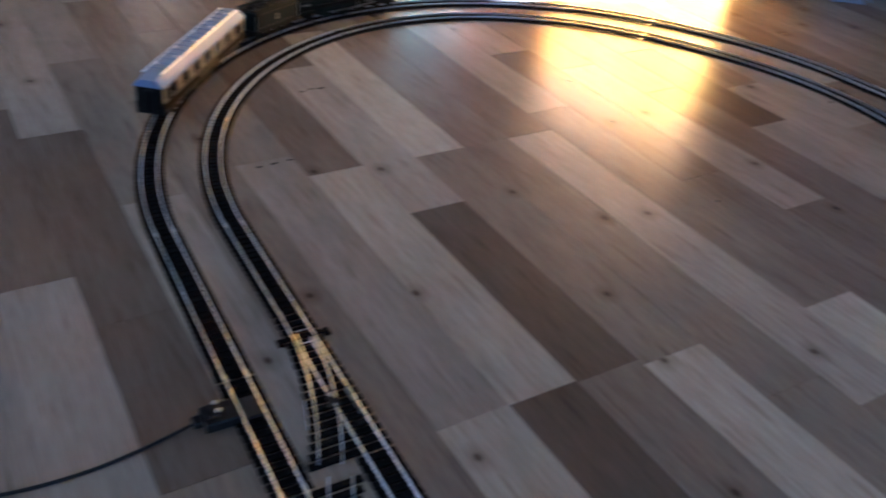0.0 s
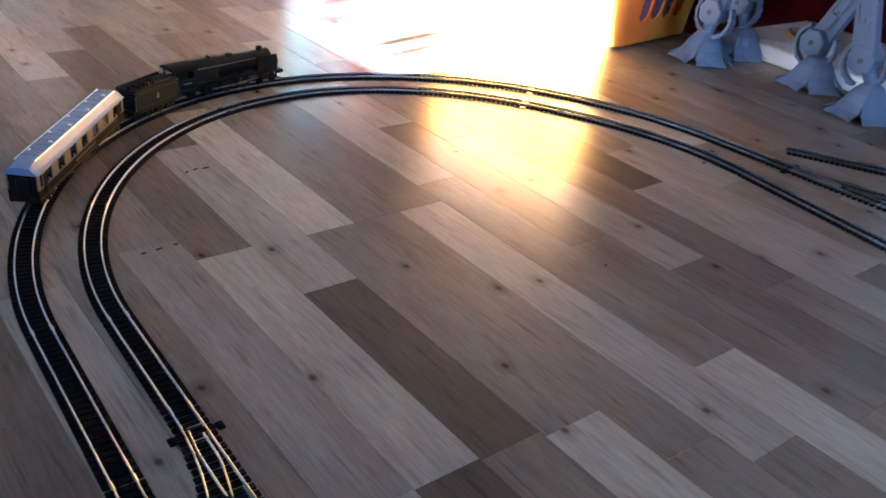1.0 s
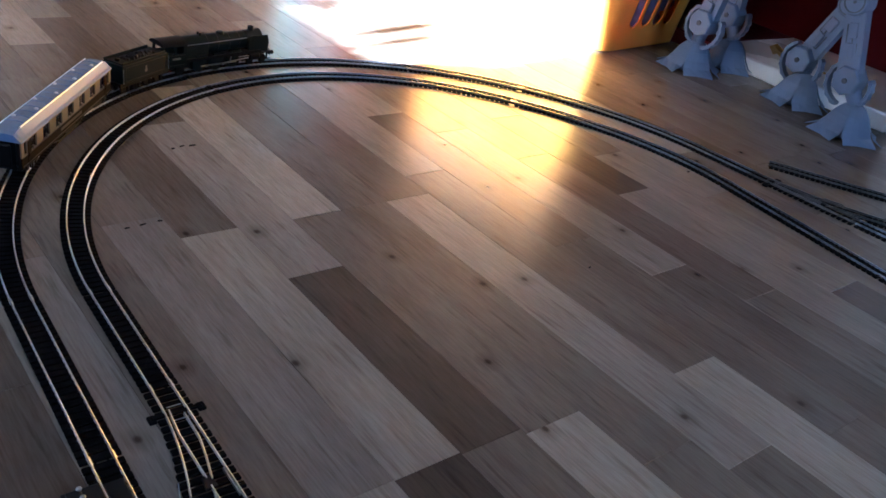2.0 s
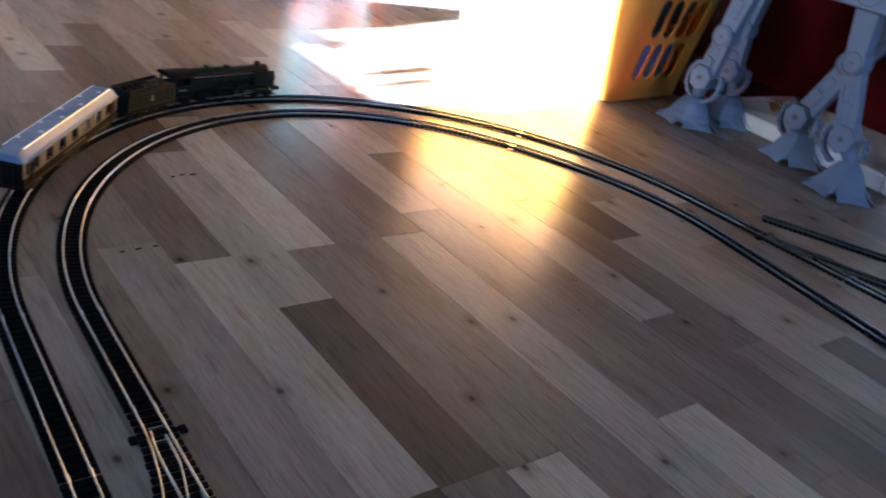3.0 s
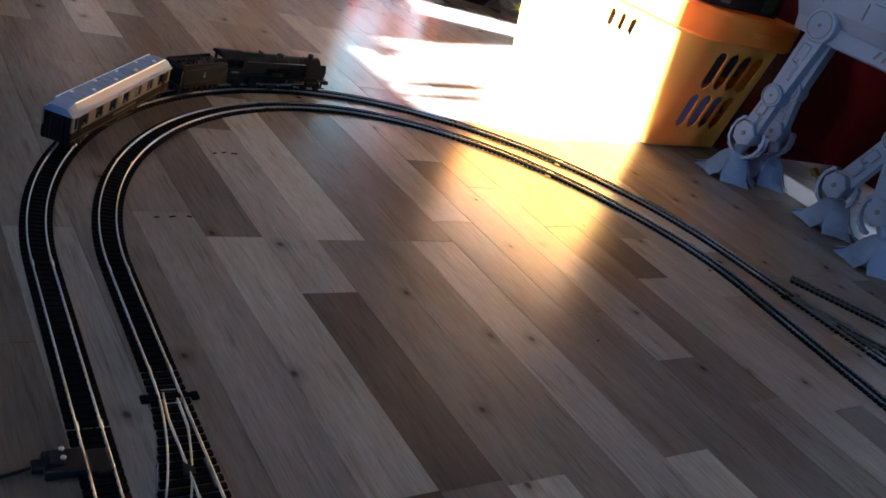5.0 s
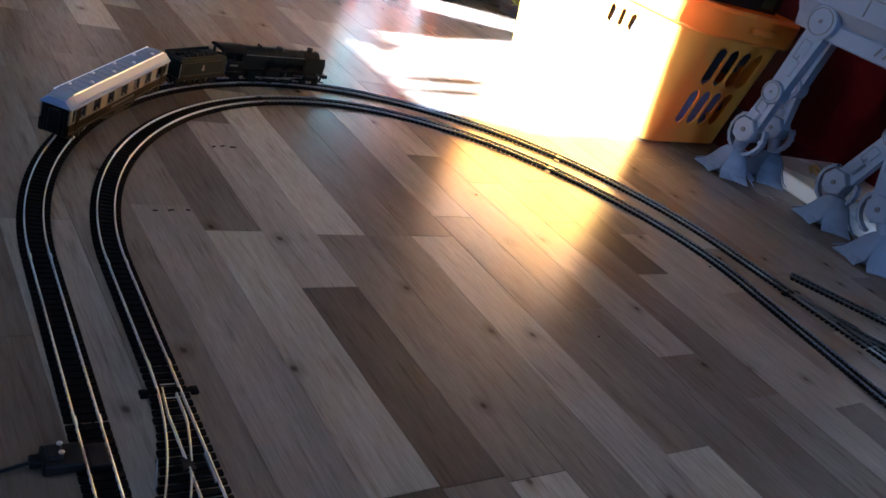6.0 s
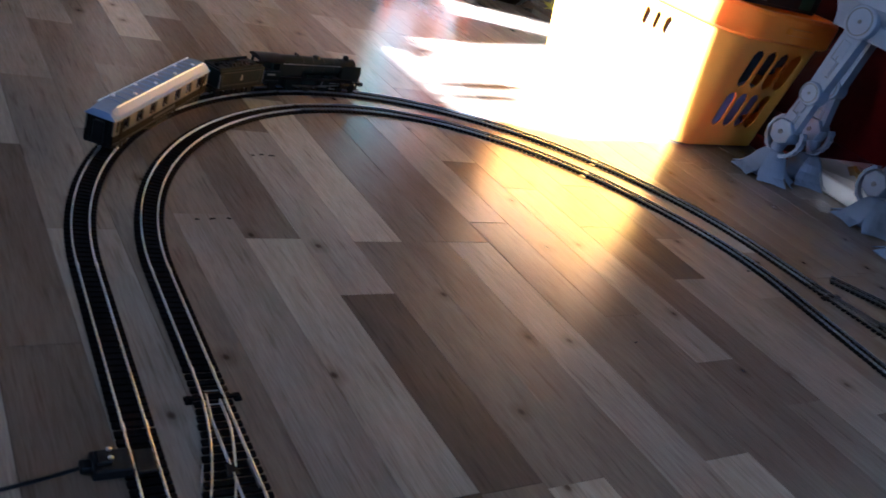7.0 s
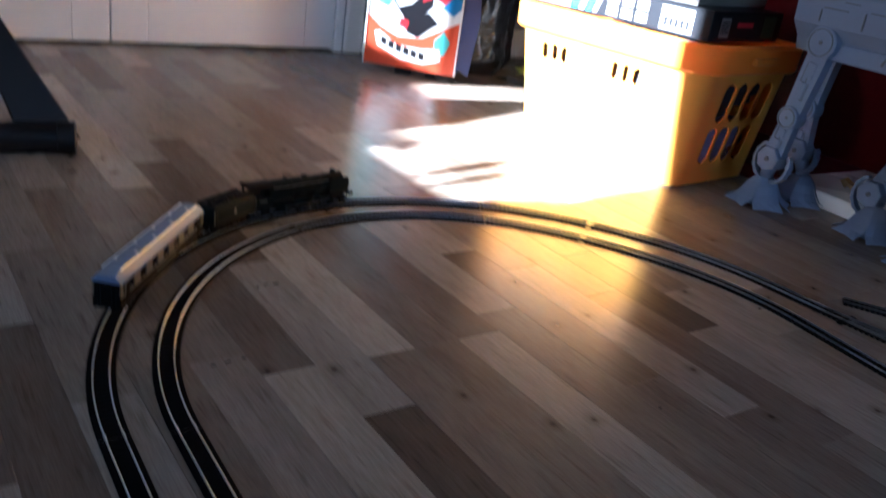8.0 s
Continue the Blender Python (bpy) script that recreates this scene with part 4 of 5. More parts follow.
    bm_box(bm, (0.0024, W - 0.003, 0.0048), (front, 0, 0.0140), None, 0.0004)
    part("buffer_beam", bm, M_SATIN, l)
    buffers(l, front, 1)
    bm = bmesh.new()
    bm_tube(bm, [(front + 0.001, 0, 0.012), (front + 0.006, 0, 0.011), (front + 0.007, 0, 0.007)], 0.0007, 6)
    part("coupling_hook", bm, M_SATIN, l)
    for x in (-0.034, -0.004, 0.026):
        wheelset(l, x, 0.0120, "driving_wheel", mat=M_GREEN)
    for x in (0.056, 0.080):
        wheelset(l, x, 0.0060)
    wheelset(l, -0.066, 0.0072)


locomotive()

# ---- fireplace by the east wall ----
FX = 1.010
fp = thing("fireplace", pose(0, 0, 0), "white painted fire surround with a dark red lacquered recess", "fireplace", "", "structure")
span("plinth", (FX - 0.012, -0.02, 0), (FX + 0.30, 0.40, 0.034), M_GLOSSWHITE, 0.003, parent=fp)
span("hearth", (FX - 0.012, 0.4005, 0), (FX + 0.30, 0.96, 0.034), M_RED, 0.003, parent=fp)
span("pilaster", (FX, -0.22, 0), (X1 - 0.002, -0.022, 1.05), M_GLOSSWHITE, 0.004, parent=fp)
span("pilaster_block", (FX - 0.014, -0.226, 0), (FX - 0.001, -0.022, 0.085), M_GLOSSWHITE, 0.004, parent=fp)
span("pilaster_panel", (FX - 0.008, -0.19, 0.11), (FX - 0.001, -0.055, 1.0), M_GLOSSWHITE, 0.003, parent=fp)
span("pilaster", (FX, 0.962, 0), (X1 - 0.002, 1.10, 1.05), M_GLOSSWHITE, 0.004, parent=fp)
span("mantel", (FX - 0.06, -0.26, 1.052), (X1 - 0.002, 1.14, 1.10), M_GLOSSWHITE, 0.006, parent=fp)
span("lintel", (FX, -0.02, 0.80), (X1 - 0.002, 0.96, 1.05), M_GLOSSWHITE, 0.003, parent=fp)
span("back_panel", (FX + 0.30, -0.018, 0.0), (FX + 0.32, 0.958, 0.798), M_RED, 0.002, parent=fp)
span("cheek", (FX + 0.02, -0.018, 0.036), (FX + 0.298, -0.008, 0.798), M_RED, 0.002, parent=fp)
span("cheek", (FX + 0.02, 0.948, 0.036), (FX + 0.298, 0.958, 0.798), M_RED, 0.002, parent=fp)
span("baseboard", (X1 - 0.014, Y0, 0), (X1 - 0.001, -0.222, 0.10), M_GLOSSWHITE, 0.004, "white painted skirting board")
span("baseboard", (X1 - 0.014, 1.102, 0), (X1 - 0.001, Y1 - 0.016, 0.10), M_GLOSSWHITE, 0.004, "white painted skirting board")

# gilt ornament and a few bright scraps lying in the recess
orn = thing("gilt_ornament", pose(FX + 0.06, 0.285, 0.036, 0, 0, 65), "small gilt leaf-shaped ornament lying in the recess", "ornament")
bm = bmesh.new()
bm_prism(bm, [(-0.040, -0.006), (-0.020, -0.010), (0.004, -0.004), (0.020, -0.012), (0.036, 0.002), (0.016, 0.012), (0.0, 0.004), (-0.022, 0.004), (-0.038, 0.002)], 0.010, pose(0, 0, 0.012, 70, 0, 0), 0.002)
part("leaf", bm, M_BRASS, orn)
bm = bmesh.new()
bm_tube(bm, [(-0.036, 0.002, 0.0), (-0.030, 0.0, 0.014), (-0.02, 0, 0.018)], 0.003, 8)
part("stalk", bm, M_BRASS, orn)
random.seed(9)
for x, y, z in ((0.05, 0.25, 0.0), (0.07, 0.21, 0.0), (0.09, 0.19, 0.0), (0.06, 0.16, 0.0)):
    bm = bmesh.new()
    bm_prism(bm, [(-0.006, -0.004), (0.005, -0.005), (0.008, 0.003), (-0.002, 0.006)], 0.004, None, 0.001)
    tagged(part("gilt_scrap", bm, M_BRASS, None, m=pose(FX + x, y, 0.034, random.uniform(20, 60), 10, random.uniform(0, 180))), "tiny gilt scrap lying in the dark recess", "scrap", "gilt scraps")

# ---- laundry basket of orange plastic ----


def rounded_rect(a, b, r, n):
    """n points round a rectangle with half sides a and b and corner radius r, evenly spaced."""
    segs = [("l", (a, -b + r), (a, b - r)), ("c", (a - r, b - r), 0), ("l", (a - r, b), (-a + r, b)), ("c", (-a + r, b - r), 90), ("l", (-a, b - r), (-a, -b + r)), ("c", (-a + r, -b + r), 180), ("l", (-a + r, -b), (a - r, -b)), ("c", (a - r, -b + r), 270)]
    lens = [math.dist(s[1], s[2]) if s[0] == "l" else r * math.pi / 2 for s in segs]
    total, out = sum(lens), []
    for i in range(n):
        d = total * i / n
        for s, w in zip(segs, lens):
            if d <= w:
                k = d / w
                if s[0] == "l":
                    out.append((s[1][0] + (s[2][0] - s[1][0]) * k, s[1][1] + (s[2][1] - s[1][1]) * k))
                else:
                    t = radians(s[2] + 90 * k)
                    out.append((s[1][0] + r * math.cos(t), s[1][1] + r * math.sin(t)))
                break
            d -= w
    return out


BASKET = pose(0.830, 0.703, 0, 0, 0, 8)
basket = thing("laundry_basket", BASKET, "yellow-orange plastic laundry basket with slotted sides", "laundry basket")
N, HB = 540, 0.250


def basket_ring(z):
    k = z / HB
    a, b = 0.148 + 0.034 * k, 0.227 + 0.034 * k
    return rounded_rect(a, b, 0.040 + 0.022 * k, N)


rows_z = [0.0, 0.004, 0.012] + [0.02 + 0.002875 * i for i in range(81)]
bm = bmesh.new()
rings = [[bm.verts.new((x, y, z + (0.004 if z == 0 else 0))) for x, y in basket_ring(z)] for z in rows_z]


MIDDLE = basket_ring(0.12)


def slotted(i, z):
    """Whether the point i of the wall at height z lies in one of the slots, two rows of them in groups on each side."""
    x, y = MIDDLE[i]
    if abs(x) > 0.155:
        groups = [(0.190, 0.226, 0.0, p, 0.007) for p in (0.156, 0.128, 0.100, -0.038, -0.066, -0.094)]
    else:
        s = 1 if y < 0 else -1
        groups = [(0.144, 0.226, 0.0, s * p, 0.0170) for p in (-0.060, -0.015, 0.030, 0.075)]
        groups += [(0.052, 0.130, 0.0, s * p, 0.0165) for p in (-0.064, -0.020, 0.024, 0.068)]
    t = y if abs(x) > 0.155 else x
    for z0, z1, lean, c, w in groups:
        edge = min(z - z0, z1 - z)
        if edge > 0 and abs(t - c) < (w if edge >= w else math.sqrt(edge * (2 * w - edge))):
            return True
    return False


for j, (za, zb) in enumerate(zip(rows_z, rows_z[1:])):
    for i in range(N):
        if not slotted(i, (za + zb) / 2):
            bm.faces.new((rings[j][i], rings[j][(i + 1) % N], rings[j + 1][(i + 1) % N], rings[j + 1][i]))
bm.faces.new(rings[0][::-1])
body = part("body", bm, M_ORANGE, basket, "yellow-orange slotted wall", smooth=True)
body.modifiers.new("wall", "SOLIDIFY").thickness = 0.0028
# broad rolled rim with a lip, open in the middle
bm = bmesh.new()
outer = [(0.0, 0.252), (0.010, 0.248), (0.0155, 0.253), (0.0180, 0.299), (0.014, 0.305), (0.003, 0.306), (-0.002, 0.301), (-0.003, 0.250)]
rr = []
for off, z in outer:
    rr.append([bm.verts.new((x, y, z)) for x, y in rounded_rect(0.182 + off, 0.264 + off, 0.060 + off, 120)])
for a, b in zip(rr, rr[1:] + rr[:1]):
    for i in range(120):
        bm.faces.new((a[i], a[(i + 1) % 120], b[(i + 1) % 120], b[i]))
part("rim", bm, M_RIM, basket, "broad deeper-orange rim", smooth=True)
for s in (-1, 1):
    bm = bmesh.new()
    bm_box(bm, (0.090, 0.012, 0.014), (0, s * 0.2850, 0.277), None, 0.004, 2)
    part("handle_grip", bm, M_RIM, basket)
for x, y in ((0.11, 0.18), (-0.11, 0.18), (0.11, -0.18), (-0.11, -0.18)):
    bm = bmesh.new()
    bm_lathe(bm, [(0.012, 0), (0.013, 0.004)], pose(x, y, 0), 12)
    part("foot", bm, M_ORANGE, basket)


def lump(name, m, size, mat, label, category, seed, fit=(9, 9), owner=None):
    """A crumpled soft bundle, pressed against the walls that hold it at fit to either side."""
    bm = bmesh.new()
    bmesh.ops.create_icosphere(bm, subdivisions=4, radius=1.0)
    for v in bm.verts:
        d = v.co.normalized()
        k = 1 + 0.25 * noise.noise(d * 2.2 + Vector((seed, 0, 0))) + 0.10 * noise.noise(d * 6 + Vector((0, seed, 0))) + 0.05 * abs(noise.noise(d * 14))
        v.co = Vector((max(-fit[0], min(fit[0], d.x * size[0] * k)), max(-fit[1], min(fit[1], d.y * size[1] * k)), max(-size[2] * 0.8, d.z * size[2] * k)))
    return tagged(part(name, bm, mat, owner, m=m, smooth=True), label, category)


M_BLUECLOTH = material("blue_grey_cloth", (0.20, 0.22, 0.42), 0.8, vary=0.3, scale=30, bump=0.3, bump_scale=300)
lump("folded_clothes", BASKET @ pose(0.02, 0, 0.080), (0.185, 0.250, 0.075), M_BLUECLOTH, "blue-grey bundle of clothes inside the basket", "clothes", 3.1, (0.128, 0.203))
lump("dark_clothes", BASKET @ pose(0.0, 0.0, 0.200), (0.205, 0.270, 0.085), M_CLOTH, "black bundle of clothes filling the basket", "clothes", 7.7, (0.160, 0.217))
bm = bmesh.new()
bm_lathe(bm, [(0.006, 0), (0.0075, 0.001), (0.0075, 0.030), (0.005, 0.036), (0.002, 0.037)], None, 16)
tagged(part("chrome_tube", bm, M_STEEL, None, m=BASKET @ pose(0.03, -0.165, 0.200, 70, 0, 60), smooth=True), "small chrome tube among the clothes in basket", "tube")

# ---- boxes stacked on the basket ----
M_BOXBLACK = material("black_printed_card", (0.008, 0.009, 0.011), 0.40, vary=0.3, scale=20, spec=0.25)
M_TEAL = material("teal_print", (0.03, 0.18, 0.20), 0.4, vary=0.2)
M_PINK = material("pink_print", (0.17, 0.08, 0.072), 0.4, vary=0.3, scale=30)
M_REDCARD = material("red_card", (0.42, 0.02, 0.03), 0.4, vary=0.15)
M_GREENISH = material("dark_green_print", (0.03, 0.09, 0.05), 0.4, vary=0.5, scale=40)


def carton(name, m, size, mat, label):
    b = thing(name, m, label, "box", "boxes on the basket")
    x, y, z = size
    bm = bmesh.new()
    bm_box(bm, (x - 0.003, y - 0.003, z * 0.6), (0, 0, z * 0.3), None, 0.0012)
    part("tray", bm, mat, b)
    bm = bmesh.new()
    bm_box(bm, (x, y, z * 0.92), (0, 0, z * 0.54), None, 0.0014)
    part("lid", bm, mat, b)
    return b


BOXES = BASKET @ pose(0, 0, 0.3065, 0, 0, 1.5)
S1 = (0.27, 0.47, 0.060)
b1 = carton("board_game_box", BOXES @ pose(-0.025, 0.001, 0), S1, M_BOXBLACK, "black printed board game box lying on the basket")


def print_on(owner, side, u, v, w, h, mat, name, label, size):
    """A flat printed patch on the west (-x) or south (-y) face of a box, at u along and v up."""
    x, y, z = size
    bm = bmesh.new()
    if side == "w":
        bm_box(bm, (0.0006, w, h), (-x / 2 - 0.0002, u, v))
    else:
        bm_box(bm, (w, 0.0006, h), (u, -y / 2 - 0.0002, v))
    part(name, bm, mat, owner, label)


IN1 = (S1[0] + 0.0008, S1[1] + 0.0008, S1[2])
print_on(b1, "w", 0.176, 0.030, 0.110, 0.052, M_PINK, "printed_picture", "pink printed picture", S1)
for u, w in ((0.150, 0.016), (0.190, 0.022), (0.212, 0.010)):
    print_on(b1, "w", u, 0.026 + 0.3 * w, w, 0.020, M_WHITE, "printed_shape", "pale printed shape", IN1)
# slanted teal stripes between the picture and the panels
for u, w, mat in ((0.104, 0.018, M_TEAL), (0.082, 0.016, M_WHITE), (0.062, 0.014, M_TEAL), (0.044, 0.012, M_WHITE)):
    bm = bmesh.new()
    bm_prism(bm, [(u - w / 2 + 0.008, 0.006), (u + w / 2 + 0.008, 0.006), (u + w / 2 - 0.010, 0.055), (u - w / 2 - 0.010, 0.055)], 0.0006, Matrix(((0, 0, 1, -S1[0] / 2 - 0.0005), (1, 0, 0, 0), (0, 1, 0, 0), (0, 0, 0, 1))))
    part("printed_stripe", bm, mat, b1, "slanted printed stripe")
for k in range(6):
    print_on(b1, "w", 0.006 - 0.038 * (k % 3), 0.042 - 0.025 * (k // 3), 0.030, 0.018, M_WHITE, "printed_panel", "small white printed panel", S1)
for k in range(6):
    print_on(b1, "w", 0.004 - 0.038 * (k % 3), 0.041 - 0.025 * (k // 3), 0.018, 0.005, M_GREYLINE, "printed_figure", "small grey printed shape", IN1)
print_on(b1, "w", -0.155, 0.029, 0.078, 0.046, M_WHITE, "printed_panel", "white printed panel", S1)
for k in range(5):
    print_on(b1, "w", -0.130 - 0.013 * k, 0.022, 0.007, 0.018, M_BOXBLACK, "printed_figure", "small dark printed shape", IN1)
print_on(b1, "w", -0.155, 0.042, 0.060, 0.005, M_GREYLINE, "text_bar", "grey bar of unreadable text", IN1)
print_on(b1, "s", -0.085, 0.028, 0.034, 0.038, M_WHITE, "barcode_label", "white label square", S1)
for k in range(7):
    print_on(b1, "s", -0.098 + 0.0042 * k, 0.029, 0.0016, 0.026, M_BOXBLACK, "label_bar", "dark bar", IN1)
print_on(b1, "s", -0.010, 0.034, 0.060, 0.010, M_REDCARD, "text_bar", "dim red bar of unreadable text", S1)
print_on(b1, "s", 0.085, 0.030, 0.050, 0.044, M_GREENISH, "printed_picture", "dark green printed picture", S1)
S2 = (0.27, 0.44, 0.052)
b2 = carton("white_box", BOXES @ pose(-0.022, 0.033, 0.062, 0, 0, 1), S2, M_WHITE, "white card box with a dark red printed end")
print_on(b2, "s", 0.0, 0.038, 0.262, 0.022, M_REDCARD, "printed_band", "dark red printed band", S2)

# ---- paper gift bag with a printed front ----
BAGM = pose(0.680, 1.480, 0, 0, 0, -43)
bag = thing("gift_bag", BAGM, "upright glossy gift bag with a colourful printed front", "gift bag")
M_BAG = material("glossy_printed_paper", (0.78, 0.80, 0.82), 0.35, vary=0.06, scale=20)
M_BAGSIDE = material("navy_printed_paper", (0.020, 0.032, 0.10), 0.35, vary=0.2, scale=20)
M_SKY = material("sky_blue_print", (0.03, 0.22, 0.52), 0.3, vary=0.15, scale=30)
M_REDP = material("bright_red_print", (0.52, 0.03, 0.04), 0.3, vary=0.12, scale=30)
M_INK = material("black_print", (0.012, 0.012, 0.016), 0.3)
M_PALEP = material("pale_print", (0.84, 0.85, 0.86), 0.3, vary=0.05)
bw, bd, bh, z0 = 0.138, 0.045, 0.46, 0.022


def bag_face(name, outline, mat, owner, label, depth):
    """A printed patch on the bag's front: outline in (across, up)."""
    bm = bmesh.new()
    bm_prism(bm, outline, 0.0004, pose(0, -bd - 0.0008 - depth * 0.0005, 0, 90, 0, 0))
    return part(name, bm, mat, owner, label)


def blob(cx, cz, a, b, n=20, wob=0.0, seed=0):
    return [(cx + a * math.cos(t) * (1 + wob * math.sin(3 * t + seed)), cz + b * math.sin(t) * (1 + wob * math.cos(2 * t + seed))) for t in (2 * math.pi * i / n for i in range(n))]


bm = bmesh.new()
for y0, y1, x0, x1 in ((-bd - 0.0008, -bd, -bw, bw), (bd, bd + 0.0008, -bw, bw)):
    bm_box(bm, (x1 - x0, y1 - y0, bh), (0, (y0 + y1) / 2, z0 + bh / 2))
part("panel", bm, M_BAG, bag, "white printed paper")
for s in (-1, 1):
    bm = bmesh.new()
    a = [(s * bw, -bd), (s * (bw - 0.012), 0), (s * bw, bd)]
    lo = [bm.verts.new((x, y, z0)) for x, y in a]
    hi = [bm.verts.new((x, y, z0 + bh)) for x, y in a]
    for k in range(2):
        bm.faces.new((lo[k], lo[k + 1], hi[k + 1], hi[k]))
    g = part("gusset", bm, M_BAGSIDE, bag, "folded navy gusset")
    g.modifiers.new("paper", "SOLIDIFY").thickness = 0.0008
bm = bmesh.new()
bm_prism(bm, [(0, 0.02), (0.035, 0.0), (0.050, 0.16), (0.040, 0.27), (0, 0.25)], 0.0012, pose(bw + 0.001, -bd + 0.012, z0, 90, 0, 25))
part("gusset_fold", bm, M_BAGSIDE, bag, "navy fold standing out from the side")
bm = bmesh.new()
bm_box(bm, (2 * bw - 0.004, 2 * bd - 0.004, 0.003), (0, 0, z0 + 0.002))
bm_box(bm, (0.05, 0.05, z0), (-0.02, 0, z0 / 2), None, 0.003)
bm_box(bm, (0.03, 0.04, z0), (0.06, 0, z0 / 2), None, 0.003)
part("base", bm, M_BLACK, bag, "black base block")
M_TURQ = material("turquoise_print", (0.16, 0.62, 0.66), 0.3, vary=0.15, scale=30)
M_ORED = material("orange_red_print", (0.72, 0.10, 0.04), 0.3, vary=0.12, scale=30)


def shape(outline, mat, label, depth):
    """A printed patch given in parts of the front: across from -1 to 1, up from 0 at the base to 1."""
    bag_face("printed_shape", [(x * bw, z0 + z * bh) for x, z in outline], mat, bag, label, depth)


shape([(-1, 0), (1, 0), (1, 0.33), (0.62, 0.27), (0.2, 0.20), (-0.3, 0.19), (-0.7, 0.24), (-1, 0.31)], M_ORED, "orange-red printed ground", 1)
shape([(-1, 0.40), (-0.55, 0.36), (-0.35, 0.50), (-0.42, 0.72), (-0.6, 1.0), (-1, 1.0)], M_TURQ, "turquoise printed panel", 1)
shape([(0.28, 0.46), (0.62, 0.42), (1, 0.55), (1, 1.0), (0.42, 1.0), (0.48, 0.72)], M_REDP, "red dotted printed panel", 1)
shape([(0.56, 0.40), (0.82, 0.36), (1, 0.42), (1, 0.55), (0.62, 0.42)], M_SKY, "blue printed corner", 2)
shape([(-0.46, 0.40), (-0.18, 0.30), (0.10, 0.31), (0.36, 0.40), (0.34, 0.60), (0.16, 0.52), (-0.12, 0.50), (-0.30, 0.66), (-0.52, 0.70)], M_INK, "black printed form", 3)
shape([(-0.62, 0.44), (-0.42, 0.40), (-0.34, 0.52), (-0.44, 0.60), (-0.62, 0.56)], M_SKY, "blue printed form", 4)
bag_face("printed_shape", blob(-0.002, z0 + 0.64 * bh, 0.054, 0.062), M_INK, bag, "dark round printed shape", 5)
bag_face("printed_shape", blob(0.004, z0 + 0.645 * bh, 0.045, 0.054), M_PALEP, bag, "pale round printed shape", 6)
bag_face("printed_shape", blob(-0.012, z0 + 0.80 * bh, 0.050, 0.030, wob=0.1), M_SKY, bag, "blue rounded printed shape", 6)
shape([(-0.10, 0.22), (0.12, 0.20), (0.34, 0.26), (0.52, 0.30), (0.30, 0.36), (0.06, 0.33), (-0.16, 0.34), (-0.24, 0.28)], M_INK, "black printed form", 4)
shape([(-0.44, 0.42), (-0.32, 0.37), (-0.06, 0.40), (0.08, 0.45), (-0.10, 0.46), (-0.30, 0.45)], M_PALEP, "white printed stroke", 7)
shape([(0.14, 0.42), (0.32, 0.44), (0.28, 0.52), (0.16, 0.49)], M_REDP, "red printed form", 7)
shape([(-0.30, 0.26), (-0.12, 0.24), (-0.08, 0.29), (-0.26, 0.31)], M_REDP, "red printed form", 7)
shape([(0.50, 0.10), (0.72, 0.12), (0.82, 0.20), (0.66, 0.26), (0.48, 0.20)], M_TURQ, "turquoise printed oval", 5)
shape([(-0.80, 0.20), (-0.72, 0.12), (-0.20, 0.055), (0.30, 0.045), (0.66, 0.08), (0.62, 0.15), (0.20, 0.135), (-0.30, 0.14), (-0.68, 0.21)], M_PALEP, "white banner", 6)
for k in range(6):
    x = -0.64 + 0.165 * k
    z = 0.165 - 0.018 * k + 0.0012 * k * k
    shape([(x, z - 0.030), (x + 0.115, z - 0.042), (x + 0.122, z + 0.004), (x + 0.008, z + 0.016)], M_INK, "dark bar of the banner's mark", 8)
for x0, x1 in ((-1, -0.965), (0.965, 1)):
    shape([(x0, 0), (x1, 0), (x1, 1), (x0, 1)], M_PALEP, "pale printed edge", 9)
random.seed(12)
for k in range(26):
    x, z = random.uniform(0.50, 0.92), random.uniform(0.58, 0.97)
    bag_face("printed_spot", blob(x * bw, z0 + z * bh, 0.0042, 0.0042, 8), M_INK if k % 3 else M_PALEP, bag, "small printed spot", 4)

# ---- crumpled black sack and dark blue bag behind the basket ----
M_SACK = material("black_polythene", (0.012, 0.012, 0.012), 0.26, vary=0.3, scale=15, bump=1.0, bump_scale=130)


def sack(name, m, w, d, h, mat, label, seed):
    """A tall crumpled sack, gathered at the neck, with creased sides."""
    bm = bmesh.new()
    nu, nv = 72, 56
    rings = []
    for j in range(nv + 1):
        k = j / nv
        neck = 1 - 0.35 * max(0, (k - 0.6) / 0.4) ** 1.5 - 0.30 * max(0, 0.06 - k) / 0.06
        ring = []
        for i in range(nu):
            a = 2 * math.pi * i / nu
            p = Vector((math.cos(a), math.sin(a), k * 3))
            r = neck * (1 + 0.16 * noise.noise(p * 1.6 + Vector((seed, 0, 0))) + 0.12 * abs(noise.noise(p * 4.3 + Vector((0, seed, 0)))) + 0.05 * abs(noise.noise(p * 11)))
            ring.append(bm.verts.new((w * r * math.cos(a), d * r * math.sin(a), h * k)))
        rings.append(ring)
    for a, b in zip(rings, rings[1:]):
        for i in range(nu):
            bm.faces.new((a[i], a[(i + 1) % nu], b[(i + 1) % nu], b[i]))
    bm.faces.new(rings[0][::-1])
    bm.faces.new(rings[-1])
    return tagged(part(name, bm, mat, None, m=m, smooth=True), label, "sack")


sack("black_sack", pose(0.945, 1.525, 0, 0, 0, 20), 0.090, 0.075, 0.60, M_SACK, "crumpled black polythene sack standing by the wall", 4.4)
sack("cloth_bag", pose(1.055, 1.62, 0, 0, 0, -10), 0.062, 0.075, 0.52, M_CLOTH, "dark cloth bag standing in the corner", 8.1)
bm = bmesh.new()
